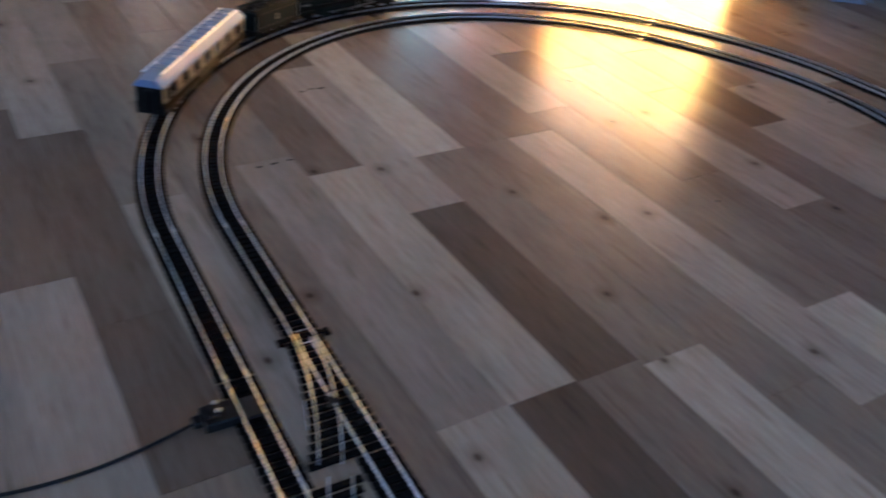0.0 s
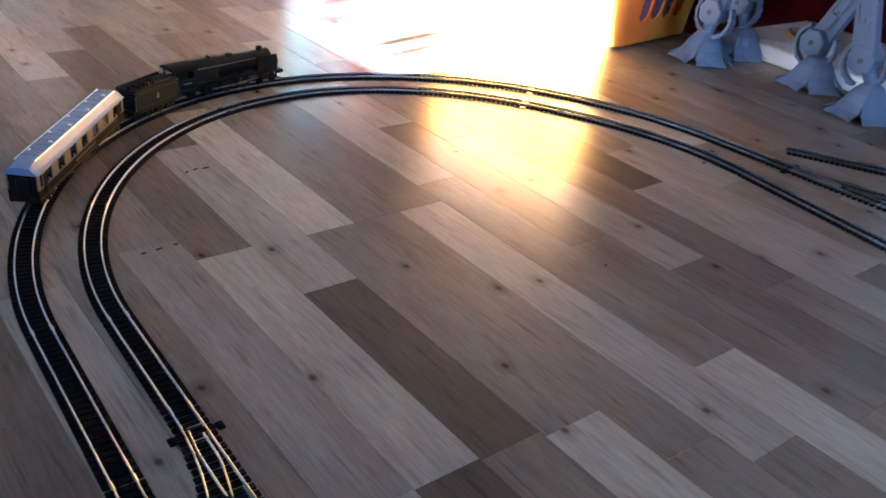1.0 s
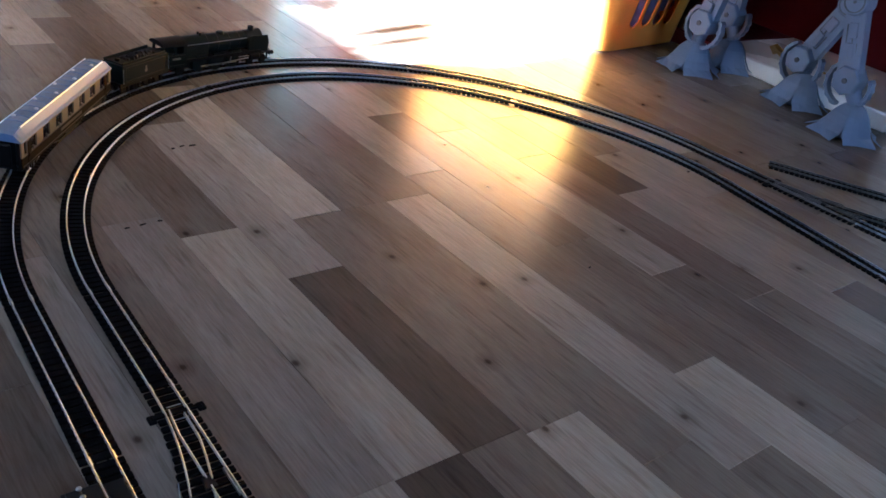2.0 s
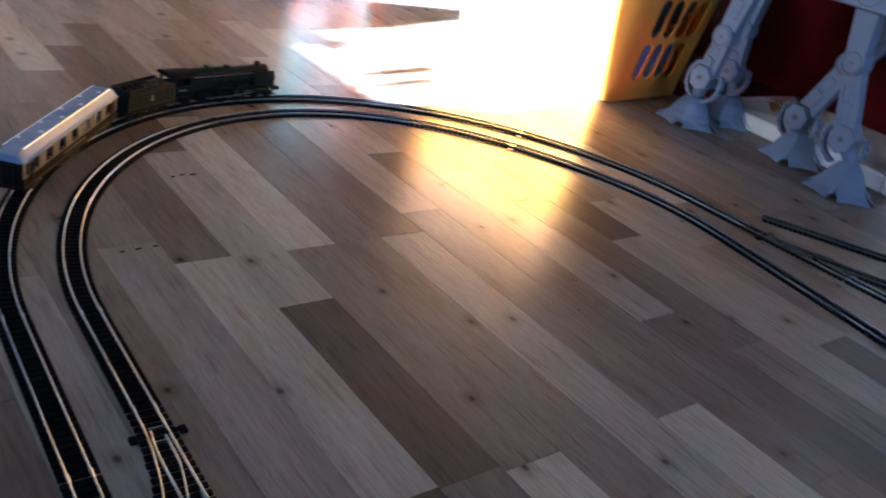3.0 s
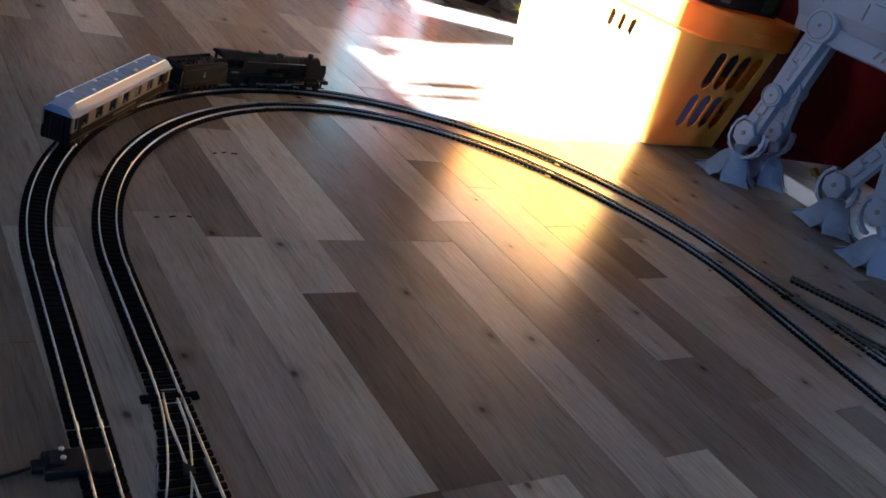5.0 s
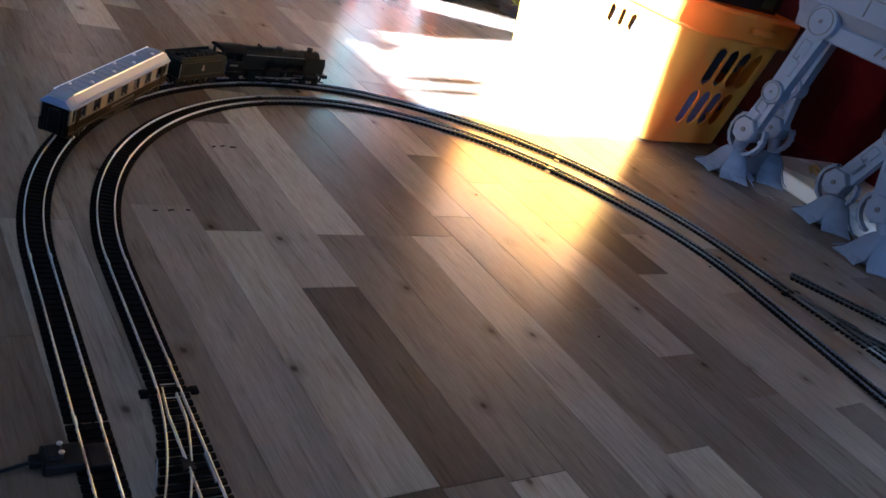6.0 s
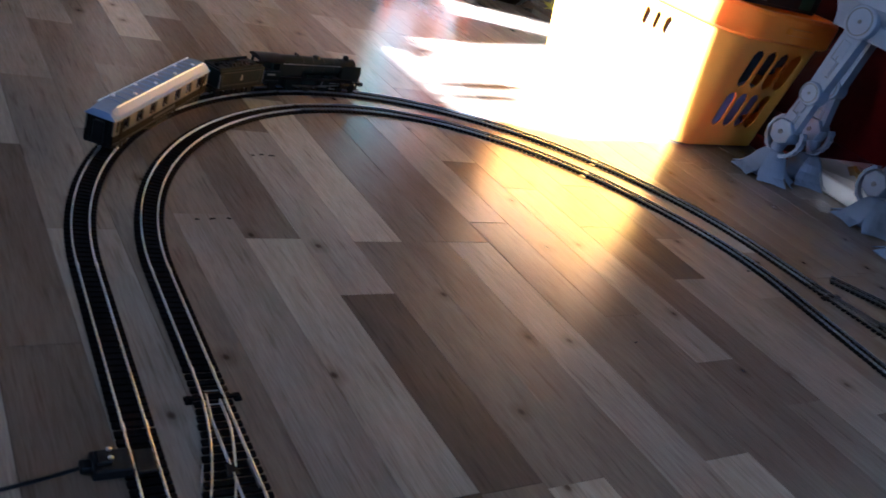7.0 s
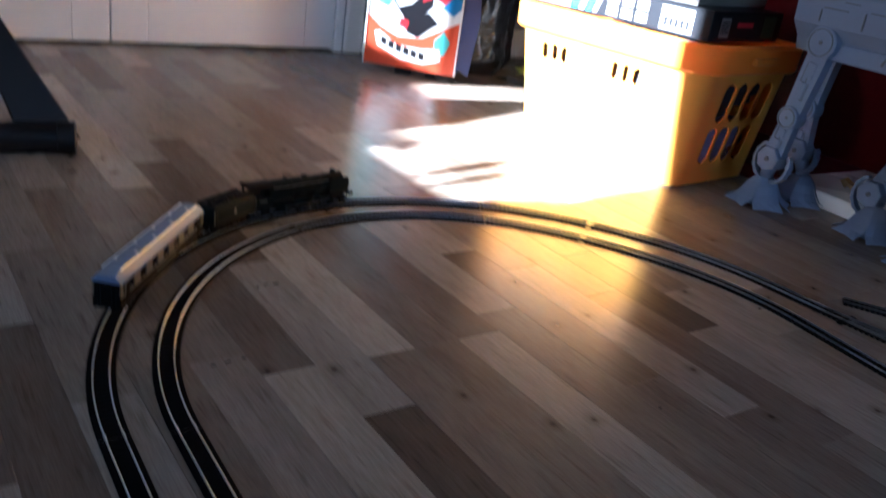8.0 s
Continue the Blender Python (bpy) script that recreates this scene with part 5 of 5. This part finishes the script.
for i in range(26):
    a, b = random.uniform(0, 6.28), random.uniform(-0.3, 1.2)
    v = Vector((math.cos(a) * math.cos(b), math.sin(a) * math.cos(b), math.sin(b))) * random.uniform(0.012, 0.026)
    bm_tube(bm, [(0, 0, 0.020), (v.x * 0.6, v.y * 0.6, 0.020 + v.z * 0.5), (v.x, v.y, max(0.001, 0.020 + v.z * 0.7))], [0.0016, 0.0012, 0.0005], 5)
tagged(part("tinsel_tuft", bm, material("yellow_green_tinsel", (0.42, 0.44, 0.06), 0.35, vary=0.3), None, m=pose(1.02, 1.385, 0.0) @ Matrix.Scale(1.5, 4)), "small yellow-green tuft of tinsel lying on floor", "tinsel")

# ---- walking toy with four jointed legs ----
toy = thing("toy_walker", pose(0.93, 0.16, 0), "pale grey plastic four-legged walking vehicle toy", "toy vehicle")


def local(x, y, z):
    return Vector((x - 0.93, y - 0.16, z))


def disc_at(bm, c, r, t, axis_x=1, sides=28):
    bm_lathe(bm, [(r * 0.92, -t / 2), (r, -t / 2 + 0.002), (r, t / 2 - 0.002), (r * 0.92, t / 2)], Matrix.Translation(c) @ pose(0, 0, 0, 0, 90, 0), sides)


def limb(bm, a, b, w0, w1, t):
    """A flat leg segment from a to b, wide w0 to w1, t thick across x, with chamfered long edges."""
    d = (b - a)
    n = d.length
    ang = math.atan2(d.z, d.y)
    out = [(-0.0, -w0 / 2), (n, -w1 / 2), (n, w1 / 2), (0.0, w0 / 2)]
    m = Matrix.Translation(a) @ Matrix.Rotation(ang, 4, "X") @ Matrix(((0, 0, 1, -t / 2), (1, 0, 0, 0), (0, 1, 0, 0), (0, 0, 0, 1)))
    bm_prism(bm, out, t, m, 0.003)


def leg(hip, knee, ankle, foot, outer):
    """Thigh, shin, joints, ankle hoop and splayed foot; outer is the side (-1 or 1) on which the joint covers sit."""
    hip, knee, ankle, foot = (local(*p) for p in (hip, knee, ankle, foot))
    g = new("leg")
    g.parent = toy
    up = lambda p, k: p + Vector((outer * k, 0, 0))
    bm = bmesh.new()
    limb(bm, hip, knee, 0.046, 0.036, 0.026)
    part("thigh", bm, M_GREY, g)
    bm = bmesh.new()
    limb(bm, knee, ankle, 0.036, 0.042, 0.022)
    part("shin", bm, M_GREY, g)
    for p, r in ((hip, 0.032), (knee, 0.023), (ankle, 0.024)):
        bm = bmesh.new()
        low = p is ankle
        disc_at(bm, up(p, 0.004), r * (1.12 if low else 1), 0.036 if low else 0.034, sides=7 if low else 28)
        part("joint_disc", bm, M_GREY, g, smooth=not low)
        if low:
            bm = bmesh.new()
            disc_at(bm, up(p, 0.0225), r * 0.20, 0.002, sides=12)
            part("pin_hole_shade", bm, M_GREYLINE, g, "dark disc standing for a shaded pin hole")
            continue
        # groove and pin hole shade laid on as dark pieces
        bm = bmesh.new()
        bm_ring(bm, r * 0.78, 0.0018, 0.0012, Matrix.Translation(up(p, 0.0212)) @ pose(0, 0, 0, 0, outer * 90, 0))
        part("joint_shade_ring", bm, M_GREYLINE, g, "dark ring standing for shade in the joint's groove")
        bm = bmesh.new()
        disc_at(bm, up(p, 0.0210), r * 0.12, 0.002, sides=10)
        part("pin_hole_shade", bm, M_GREYLINE, g, "dark disc standing for a shaded pin hole")
    # dark bars along the thigh and shin, coloured as the shade in engraved lines
    for a, b in ((hip, knee), (knee, ankle)):
        for k0, k1, off in ((0.28, 0.52, 0.011), (0.52, 0.74, -0.009), (0.40, 0.62, 0.0)):
            p, q = a.lerp(b, k0), a.lerp(b, k1)
            d = (q - p).normalized()
            side = Vector((0, -d.z, d.y)) * off
            bm = bmesh.new()
            bm_tube(bm, [up(p, 0.0133) + side, up(q, 0.0133) + side, up(q, 0.0133) + side * 0.3], 0.0010, 4)
            part("panel_shade_line", bm, M_GREYLINE, g, "dark bar standing for shade in an engraved line")
    # toothed guard plates curving round the ankle
    for a0, a1 in ((150, 258), (-78, 62)):
        bm = bmesh.new()
        n = 12
        loops = []
        for i in range(n + 1):
            t = radians(a0 + (a1 - a0) * i / n)
            ro = 0.0455 if i % 2 else 0.0435
            loops.append([bm.verts.new((ankle.x + dx, ankle.y + r * math.cos(t), max(0.012, ankle.z - 0.008 + r * math.sin(t)))) for dx, r in ((-0.007, 0.038), (-0.007, ro), (0.007, ro), (0.007, 0.038))])
        for p, q in zip(loops, loops[1:]):
            for k in range(4):
                bm.faces.new((p[k], p[(k + 1) % 4], q[(k + 1) % 4], q[k]))
        bm.faces.new(loops[0][::-1])
        bm.faces.new(loops[-1])
        part("ankle_guard", bm, M_GREY, g)
    # raised plates along thigh and shin
    for a, b, w in ((hip, knee, 0.022), (knee, ankle, 0.018)):
        d = b - a
        ang = math.degrees(math.atan2(d.z, d.y))
        for k, f in ((0.36, 0.9), (0.62, 0.55)):
            bm = bmesh.new()
            bm_box(bm, (0.003, d.length * 0.20, w * f), (0, 0, 0), None, 0.001)
            part("raised_plate", bm, M_GREY, g, m=Matrix.Translation(up(a.lerp(b, k), 0.0135)) @ pose(0, 0, 0, ang, 0, 0))
    # splayed foot: a domed hub with a many-sided skirt that ends in pointed flaps
    bm = bmesh.new()
    bm_lathe(bm, [(0.030, 0.0), (0.036, 0.004), (0.034, 0.024), (0.027, 0.044), (0.018, 0.056), (0.010, 0.060)], Matrix.Translation(foot), 24)
    part("foot_hub", bm, M_GREY, g, smooth=True)
    for k in range(5):
        a = 72 * k + 20
        bm = bmesh.new()
        rows = [(0.022, 0.052, 0.013), (0.030, 0.042, 0.018), (0.038, 0.026, 0.023), (0.049, 0.011, 0.028), (0.060, 0.0015, 0.031)]
        grid = []
        for r, z, w in rows:
            grid.append([bm.verts.new((r * (1 - 0.10 * abs(u) ** 2 if r < 0.06 else 1 + 0.10 * abs(u) - 0.05), w * u, z * (1 - 0.0 * u))) for u in (-1, -0.5, 0, 0.5, 1)])
        for p, q in zip(grid, grid[1:]):
            for c in range(4):
                bm.faces.new((p[c], p[c + 1], q[c + 1], q[c]))
        r_ = bmesh.ops.extrude_face_region(bm, geom=list(bm.faces))
        bmesh.ops.translate(bm, verts=[v for v in r_["geom"] if isinstance(v, bmesh.types.BMVert)], vec=(-0.0018, 0, 0.0022))
        part("foot_flap", bm, M_GREY, g, m=Matrix.Translation(foot) @ pose(0, 0, 0, 0, 0, a))
    bm = bmesh.new()
    bm_tube(bm, [ankle, foot + Vector((0, 0, 0.058))], [0.016, 0.013], 14)
    part("ankle", bm, M_GREY, g, smooth=True)


leg((0.862, 0.294, 0.342), (0.862, 0.320, 0.190), (0.862, 0.337, 0.101), (0.872, 0.350, 0), -1)
leg((0.980, 0.350, 0.345), (0.980, 0.366, 0.196), (0.980, 0.361, 0.107), (0.988, 0.345, 0), -1)
leg((0.965, 0.030, 0.345), (0.962, 0.108, 0.205), (0.955, 0.162, 0.082), (0.952, 0.146, 0), -1)
leg((0.880, 0.075, 0.345), (0.885, 0.060, 0.225), (0.890, 0.026, 0.095), (0.890, 0.000, 0), -1)
# hull: faceted body with sloped flanks, lower skirt beam; dark bars paint the shade of vents and panel lines
bm = bmesh.new()
prof = [(-0.058, 0.318), (-0.066, 0.345), (-0.088, 0.372), (-0.092, 0.430), (-0.066, 0.500), (-0.030, 0.520), (0.030, 0.520), (0.066, 0.500), (0.092, 0.430), (0.088, 0.372), (0.066, 0.345), (0.058, 0.318)]
bm_prism(bm, [(x, z) for x, z in prof], 0.40, Matrix(((1, 0, 0, 0), (0, 0, -1, 0.205), (0, 1, 0, 0), (0, 0, 0, 1))), 0.004)
part("hull", bm, M_GREY, toy)
for s in (-1, 1):
    bm = bmesh.new()
    bm_box(bm, (0.012, 0.300, 0.034), (s * 0.066, 0.0, 0.330), None, 0.003)
    part("skirt_beam", bm, M_GREY, toy)
    for k in range(4):
        bm = bmesh.new()
        bm_box(bm, (0.002, 0.0045, 0.018), (s * 0.0722, 0.010 - 0.018 * k, 0.333), pose(0, 0, 0, 25), 0.0005)
        part("vent_shade_bar", bm, M_GREYLINE, toy, "dark bar standing for a shaded vent slot")
    for y, z, w, h in ((0.12, 0.405, 0.05, 0.002), (0.06, 0.392, 0.002, 0.03), (0.02, 0.41, 0.06, 0.002), (-0.06, 0.40, 0.002, 0.04), (0.15, 0.39, 0.002, 0.02), (0.09, 0.42, 0.03, 0.002), (-0.02, 0.385, 0.05, 0.002)):
        bm = bmesh.new()
        bm_box(bm, (0.002, w, h), (s * (0.0895 + (z - 0.372) * 0.07), y, z))
        part("panel_shade_line", bm, M_GREYLINE, toy, "dark bar standing for shade in an engraved line")

# ---- dark metal stand near the doors ----
st = thing("equipment_stand", pose(-0.514, 0.884, 0), "dark metal stand with a floor bar and slanted leg", "stand")
bm = bmesh.new()
bm_tube(bm, [(0.120, -0.045, 0.0275), (0.0, -0.022, 0.0275), (-0.34, 0.055, 0.028)], 0.027, 16)
part("floor_bar", bm, M_STAND, st, smooth=True)
bm = bmesh.new()
bm_lathe(bm, [(0.024, 0), (0.0285, 0.003), (0.0285, 0.030), (0.024, 0.033)], pose(0.112, -0.0435, 0.0288, 0, 90, -11), 16)
part("end_cap", bm, M_BLACK, st, "black rubber end cap", smooth=True)
bm = bmesh.new()
bm_prism(bm, [(-0.020, -0.010), (0.070, -0.010), (0.022, 0.235), (0.006, 0.248), (-0.024, 0.246)], 0.020, pose(0, 0.010, 0, 90), 0.003)
part("slanted_leg", bm, M_STAND, st, m=pose(0.084, -0.032, 0.010, -20, -18, 0))
bm = bmesh.new()
bm_box(bm, (0.042, 0.060, 0.90), (0, 0, 0.45), None, 0.006, 2)
part("post", bm, M_STAND, st, m=pose(-0.040, 0.02, 0.030, 0, -3.5, 0))
bm = bmesh.new()
bm_box(bm, (0.050, 0.070, 0.075), (0, 0, 0.0375), None, 0.012, 3)
part("post_foot", bm, M_STAND, st, m=pose(-0.030, 0.015, 0.015))
bm = bmesh.new()
bm_tube(bm, [(-0.03, 0.0, 0.325), (0.018, -0.004, 0.320)], 0.010, 10)
part("knob_rod", bm, M_BLACK, st, smooth=True)
bm = bmesh.new()
bm_box(bm, (0.20, 0.14, 0.105), (-0.165, 0.075, 0.090), None, 0.014, 2)
part("drive_cover", bm, M_STAND, st)

# ---- unseen sun blockers added at the west window: trough of leaves, twigs in a vase, a jar; cloths beside them ----
SILL = 0.985
tr = thing("sun_mask_leaves", pose(X0 - 0.06, 0.535, SILL), "unseen trough of leaves added to notch the sun patch", "plant")
bm = bmesh.new()
bm_box(bm, (0.055, 0.17, 0.072), (0, 0, 0.036), None, 0.012, 2)
part("trough", bm, M_GREYLINE, tr)
random.seed(31)
# leaves placed and sized by the notches they cut in the sun patch
for y, h, lean, r in ((-0.078, -0.012, -0.045, 0.014), (-0.066, 0.024, -0.020, 0.010), (-0.012, 0.006, -0.02, 0.009), (0.005, 0.012, 0.02, 0.009), (0.040, 0.010, -0.02, 0.009), (0.070, 0.022, 0.02, 0.011)):
    bm = bmesh.new()
    pts = [(0.0, y, 0.066), (0.004, y + lean * 0.5, 0.072 + h * 0.5), (0.010, y + lean, 0.068 + h)]
    bm_tube(bm, pts, [r, r * 0.95, r * 0.5], 6)
    part("leaf", bm, M_GREENISH, tr)
tv = thing("sun_mask_twigs", pose(X0 - 0.06, 0.240, SILL), "unseen vase of twigs added to cast streaks in the sun patch", "vase")
bm = bmesh.new()
bm_lathe(bm, [(0.012, 0), (0.018, 0.003), (0.019, 0.010), (0.012, 0.020), (0.013, 0.022)], None, 18)
part("vase", bm, M_GREYLINE, tv, smooth=True)
# twigs placed and sized to cast the dark streaks on the floor
for y0, y1, h, r in ((0.022, 0.043, 0.142, 0.012), (-0.036, -0.021, 0.120, 0.009)):
    bm = bmesh.new()
    bm_tube(bm, [(0, y0 * 0.3, 0.018), (0, y0, 0.026), (0.003, (y0 + y1) / 2, h * 0.5), (0.002, (y0 * 0.2 + y1 * 0.8), h * 0.78), (-0.002, y1, h)], [0.003, r * 0.8, r, r * 1.3, r * 0.8], 8)
    part("twig", bm, M_UMBER, tv)
jar = thing("sun_mask_jar", pose(X0 - 0.06, 0.000, SILL), "unseen lidded jar added to round off the sun patch", "jar")
bm = bmesh.new()
bm_lathe(bm, [(0.080, 0), (0.108, 0.010), (0.118, 0.034), (0.108, 0.066), (0.086, 0.088)], None, 32)
part("pot", bm, M_GREYLINE, jar, smooth=True)
bm = bmesh.new()
bm_lathe(bm, [(0.084, 0.0885), (0.078, 0.098), (0.040, 0.116), (0.014, 0.120), (0.016, 0.128), (0.006, 0.132)], None, 32)
part("lid", bm, M_GREYLINE, jar, smooth=True)
M_LINEN = material("grey_linen", (0.20, 0.19, 0.18), 0.85, vary=0.1, scale=60, bump=0.3, bump_scale=400)
# added cloth outlines, cut to give the sun patches their edges
LOW = [(0.535, 0.975), (0.560, 1.080), (0.570, 1.130), (0.630, 1.235), (0.660, 1.320), (0.690, 1.320), (0.720, 1.270), (0.800, 1.150), (0.950, 1.165), (0.965, 1.220), (1.235, 1.220), (1.235, 0.975)]
HIGH = [(0.660, 1.320), (0.720, 1.272), (0.850, 1.315), (0.950, 1.165), (0.965, 1.219), (0.965, 1.760), (0.660, 1.760)]
for lo, x, w in ((LOW, 0.004, "lower"), (HIGH, 0.012, "upper")):
    cu = thing("curtain", pose(X0 + x, 0, 0), "unseen grey cloth added to block and shape the sun", "curtain", "curtains at the window")
    bm = bmesh.new()
    bm_prism(bm, lo, 0.004, Matrix(((0, 0, 1, 0), (1, 0, 0, 0), (0, 1, 0, 0), (0, 0, 0, 1))))
    part("cloth", bm, M_LINEN, cu)
    bm = bmesh.new()
    ys = [p[0] for p in lo]
    z = max(p[1] for p in lo) - 0.006 if w == "upper" else 0.990
    bm_tube(bm, [(0.008, min(ys), z), (0.008, max(ys), z)], 0.004, 8)
    part("hem", bm, M_LINEN, cu)
# unseen net added beside the upper cloth to dim the sun on the gift bag, with soft folds
M_NET = material("sheer_net", (0.55, 0.54, 0.52), 0.9, vary=0.1, scale=60)
mn = M_NET.node_tree
clear, weave = mn.nodes.new("ShaderNodeBsdfTransparent"), mn.nodes.new("ShaderNodeMixShader")
weave.inputs["Fac"].default_value = 0.14
mn.links.new(mn.nodes["Principled BSDF"].outputs[0], weave.inputs[1])
mn.links.new(clear.outputs[0], weave.inputs[2])
mn.links.new(weave.outputs[0], mn.nodes["Material Output"].inputs["Surface"])
net = thing("sun_dimming_net", pose(X0 + 0.022, 0, 0), "unseen white net added to dim the sun at the window side", "curtain", "curtains at the window")
bm = bmesh.new()
cols = []
for i in range(37):
    y = 0.960 + 0.28 * i / 36
    cols.append([bm.verts.new((0.006 * math.sin(i * 1.05) * k, y, z)) for z, k in ((1.215, 1.3), (1.40, 1.0), (1.60, 0.8), (1.762, 0.5))])
for a, b in zip(cols, cols[1:]):
    for k in range(3):
        bm.faces.new((a[k], b[k], b[k + 1], a[k + 1]))
part("net", bm, M_NET, net, smooth=True)
bm = bmesh.new()
bm_tube(bm, [(0.0, 0.955, 1.763), (0.0, 1.245, 1.763)], 0.005, 8)
part("rod", bm, M_STEEL, net, "thin steel rod")

# ---- crumbs on the floor ----
random.seed(21)
CRUMBS = [(-0.262, 0.247), (-0.249, 0.251), (-0.236, 0.250), (-0.377, 0.077), (-0.360, 0.079), (-0.341, 0.081), (0.665, 0.735), (0.352, 0.885), (0.15, 1.30), (0.10, 1.22), (-0.02, 1.33), (0.42, -0.02), (0.06, -0.17)]
for x, y in CRUMBS:
    bm = bmesh.new()
    l, w = random.uniform(0.002, 0.0055), random.uniform(0.0008, 0.0016)
    bm_prism(bm, [(-l, -w), (-l * 0.2, -w * 1.4), (l, -w * 0.4), (l * 0.8, w), (-l * 0.5, w * 1.3)], 0.0008, None, 0.0002)
    tagged(part("floor_crumb", bm, M_UMBER if y < 1 else M_WHITE, None, m=pose(x, y, 0, 0, 0, random.uniform(-20, 20))), "tiny dry crumb lying on the wooden floor", "crumb", "crumbs on the floor")

# ---- floor: three-strip oak laminate, strips 64 mm wide running north to south ----
span("subfloor", (X0 - 0.1, Y0 - 0.1, -0.05), (1.46, 3.5, -0.0062), M_SUB, label="dark layer under the laminate strips")
floor = thing("floor", pose(0, 0, 0, 0, 0, 1.6), "grey-brown satin oak laminate floor in narrow strips", "floor", "", "structure")
STRIP, SEAM = 0.064, -0.0135
# known butt joints and tones (0 palest to 4 darkest) of the strips, from south to north: first tone, then joint, tone, ...
KNOWN = {
    -10: (1, -0.037, 3), -9: (3, 0.245, 1), -8: (1, 0.065, 2), -7: (1, -0.50, 2, 0.30, 2), -6: (0, -0.335, 1, 0.10, 2, 0.52, 2),
    -5: (4, -0.336, 0, 0.050, 3, 0.46, 2, 0.655, 0), -4: (2, -0.338, 4, -0.060, 1, 0.33, 3), -3: (0, -0.345, 2, 0.045, 0, 0.45, 2), -2: (2, -0.42, 2, 0.045, 2, 0.44, 1),
    -1: (2, -0.46, 1, 0.045, 3), 0: (0, -0.350, 2), 1: (2, -0.12, 3, 0.28, 1), 2: (3, -0.215, 1, 0.20, 2),
    3: (2, -0.30, 3, 0.09, 2), 4: (1, -0.048, 4, 0.22, 2), 5: (4, -0.335, 1, 0.06, 2), 6: (2, -0.10, 1, 0.30, 3), 7: (2, 0.02, 1),
}
plank_cache = {}


def plank_mesh(w, l, tone, edge):
    key = (round(w, 4), round(l, 3), tone, edge)
    if key not in plank_cache:
        bm = bmesh.new()
        a, b, g, v = w / 2, l / 2, 0.00012, 0.0005
        wide = 0.0016 if abs(edge) > 1 else 0.0007
        edge = max(-1, min(1, edge))
        lo = [bm.verts.new((x * (a - g), y * (b - g), -0.006)) for x, y in ((-1, -1), (1, -1), (1, 1), (-1, 1))]
        mi = [bm.verts.new((x * (a - g), y * (b - g), -v * 0.6)) for x, y in ((-1, -1), (1, -1), (1, 1), (-1, 1))]
        hi = [bm.verts.new((x * (a - g - (wide if edge == x else 0.0003)), y * (b - g - v), 0)) for x, y in ((-1, -1), (1, -1), (1, 1), (-1, 1))]
        bm.faces.new(hi)
        for p, q in ((lo, mi), (mi, hi)):
            for k in range(4):
                bm.faces.new((p[k], p[(k + 1) % 4], q[(k + 1) % 4], q[k]))
        plank_cache[key] = mesh_of(bm, "plank", OAK[tone])
    return plank_cache[key]


rng = random.Random(4)
NEAR = (-0.86, 1.02, -0.75, 1.82)
far_parts = {k: [] for k in range(5)}
i0, i1 = math.floor((X0 - SEAM) / STRIP), math.ceil((1.45 - SEAM) / STRIP)
for i in range(i0, i1):
    x0 = SEAM + STRIP * i
    known = KNOWN.get(i)
    y = Y0 - 0.03
    rng.uniform(0, 0.4)
    cells = []
    if known:
        ys, tones = known[1::2], known[0::2]
        first = ys[0]
        while first - 0.62 > Y0:
            first -= rng.uniform(0.34, 0.46)
        y = Y0 - 0.03
        while y < ys[0] - 0.5:
            e = min(ys[0] - 0.36, y + rng.uniform(0.34, 0.46))
            cells.append((y, e, rng.choice((1, 2, 2, 3, 3))))
            y = e
        cells.append((y, ys[0], tones[0]))
        for a, b, t in zip(ys, ys[1:], tones[1:]):
            cells.append((a, b, t))
        y = ys[-1]
        e = y + rng.uniform(0.36, 0.46)
        cells.append((y, e, tones[-1]))
        y = e
    while y < 3.4:
        e = y + rng.choice((0.30, 0.40, 0.40, 0.40, 0.46)) + rng.uniform(-0.03, 0.03)
        cells.append((y, e, rng.choice((0, 1, 1, 1, 2, 2) if i < 4 else (2, 2, 2, 3, 3))))
        y = e
    for a, b, t in cells:
        if x0 < -1.62:
            b = min(b, Y1 + 0.10)
            if b <= a:
                continue
        if x0 > NEAR[0] and x0 + STRIP < NEAR[1] + 0.06 and b > NEAR[2] and a < NEAR[3]:
            ob = new("plank", plank_mesh(STRIP, b - a, t, -2 if i in (0, 11) else 0))
            ob.parent = floor
            ob.matrix_basis = pose(x0 + STRIP / 2, (a + b) / 2, 0)
        else:
            far_parts[t].append((x0 + STRIP / 2, a, b))
for t, cells in far_parts.items():
    verts, faces = [], []
    for x, a, b in cells:
        k = len(verts)
        h = STRIP / 2 - 0.0003
        verts += [(x - h, a, 0), (x + h, a, 0), (x + h, b - 0.0004, 0), (x - h, b - 0.0004, 0)]
        verts += [(v[0], v[1], -0.006) for v in verts[k:k + 4]]
        faces += [(k, k + 1, k + 2, k + 3)] + [(k + p, k + 4 + p, k + 4 + (p + 1) % 4, k + (p + 1) % 4) for p in range(4)]
    me = bpy.data.meshes.new("outer_planks")
    me.from_pydata(verts, [], faces)
    me.materials.append(OAK[t])
    ob = new("outer_planks", me)
    ob.parent = floor
    ob["kind"] = "stuff"
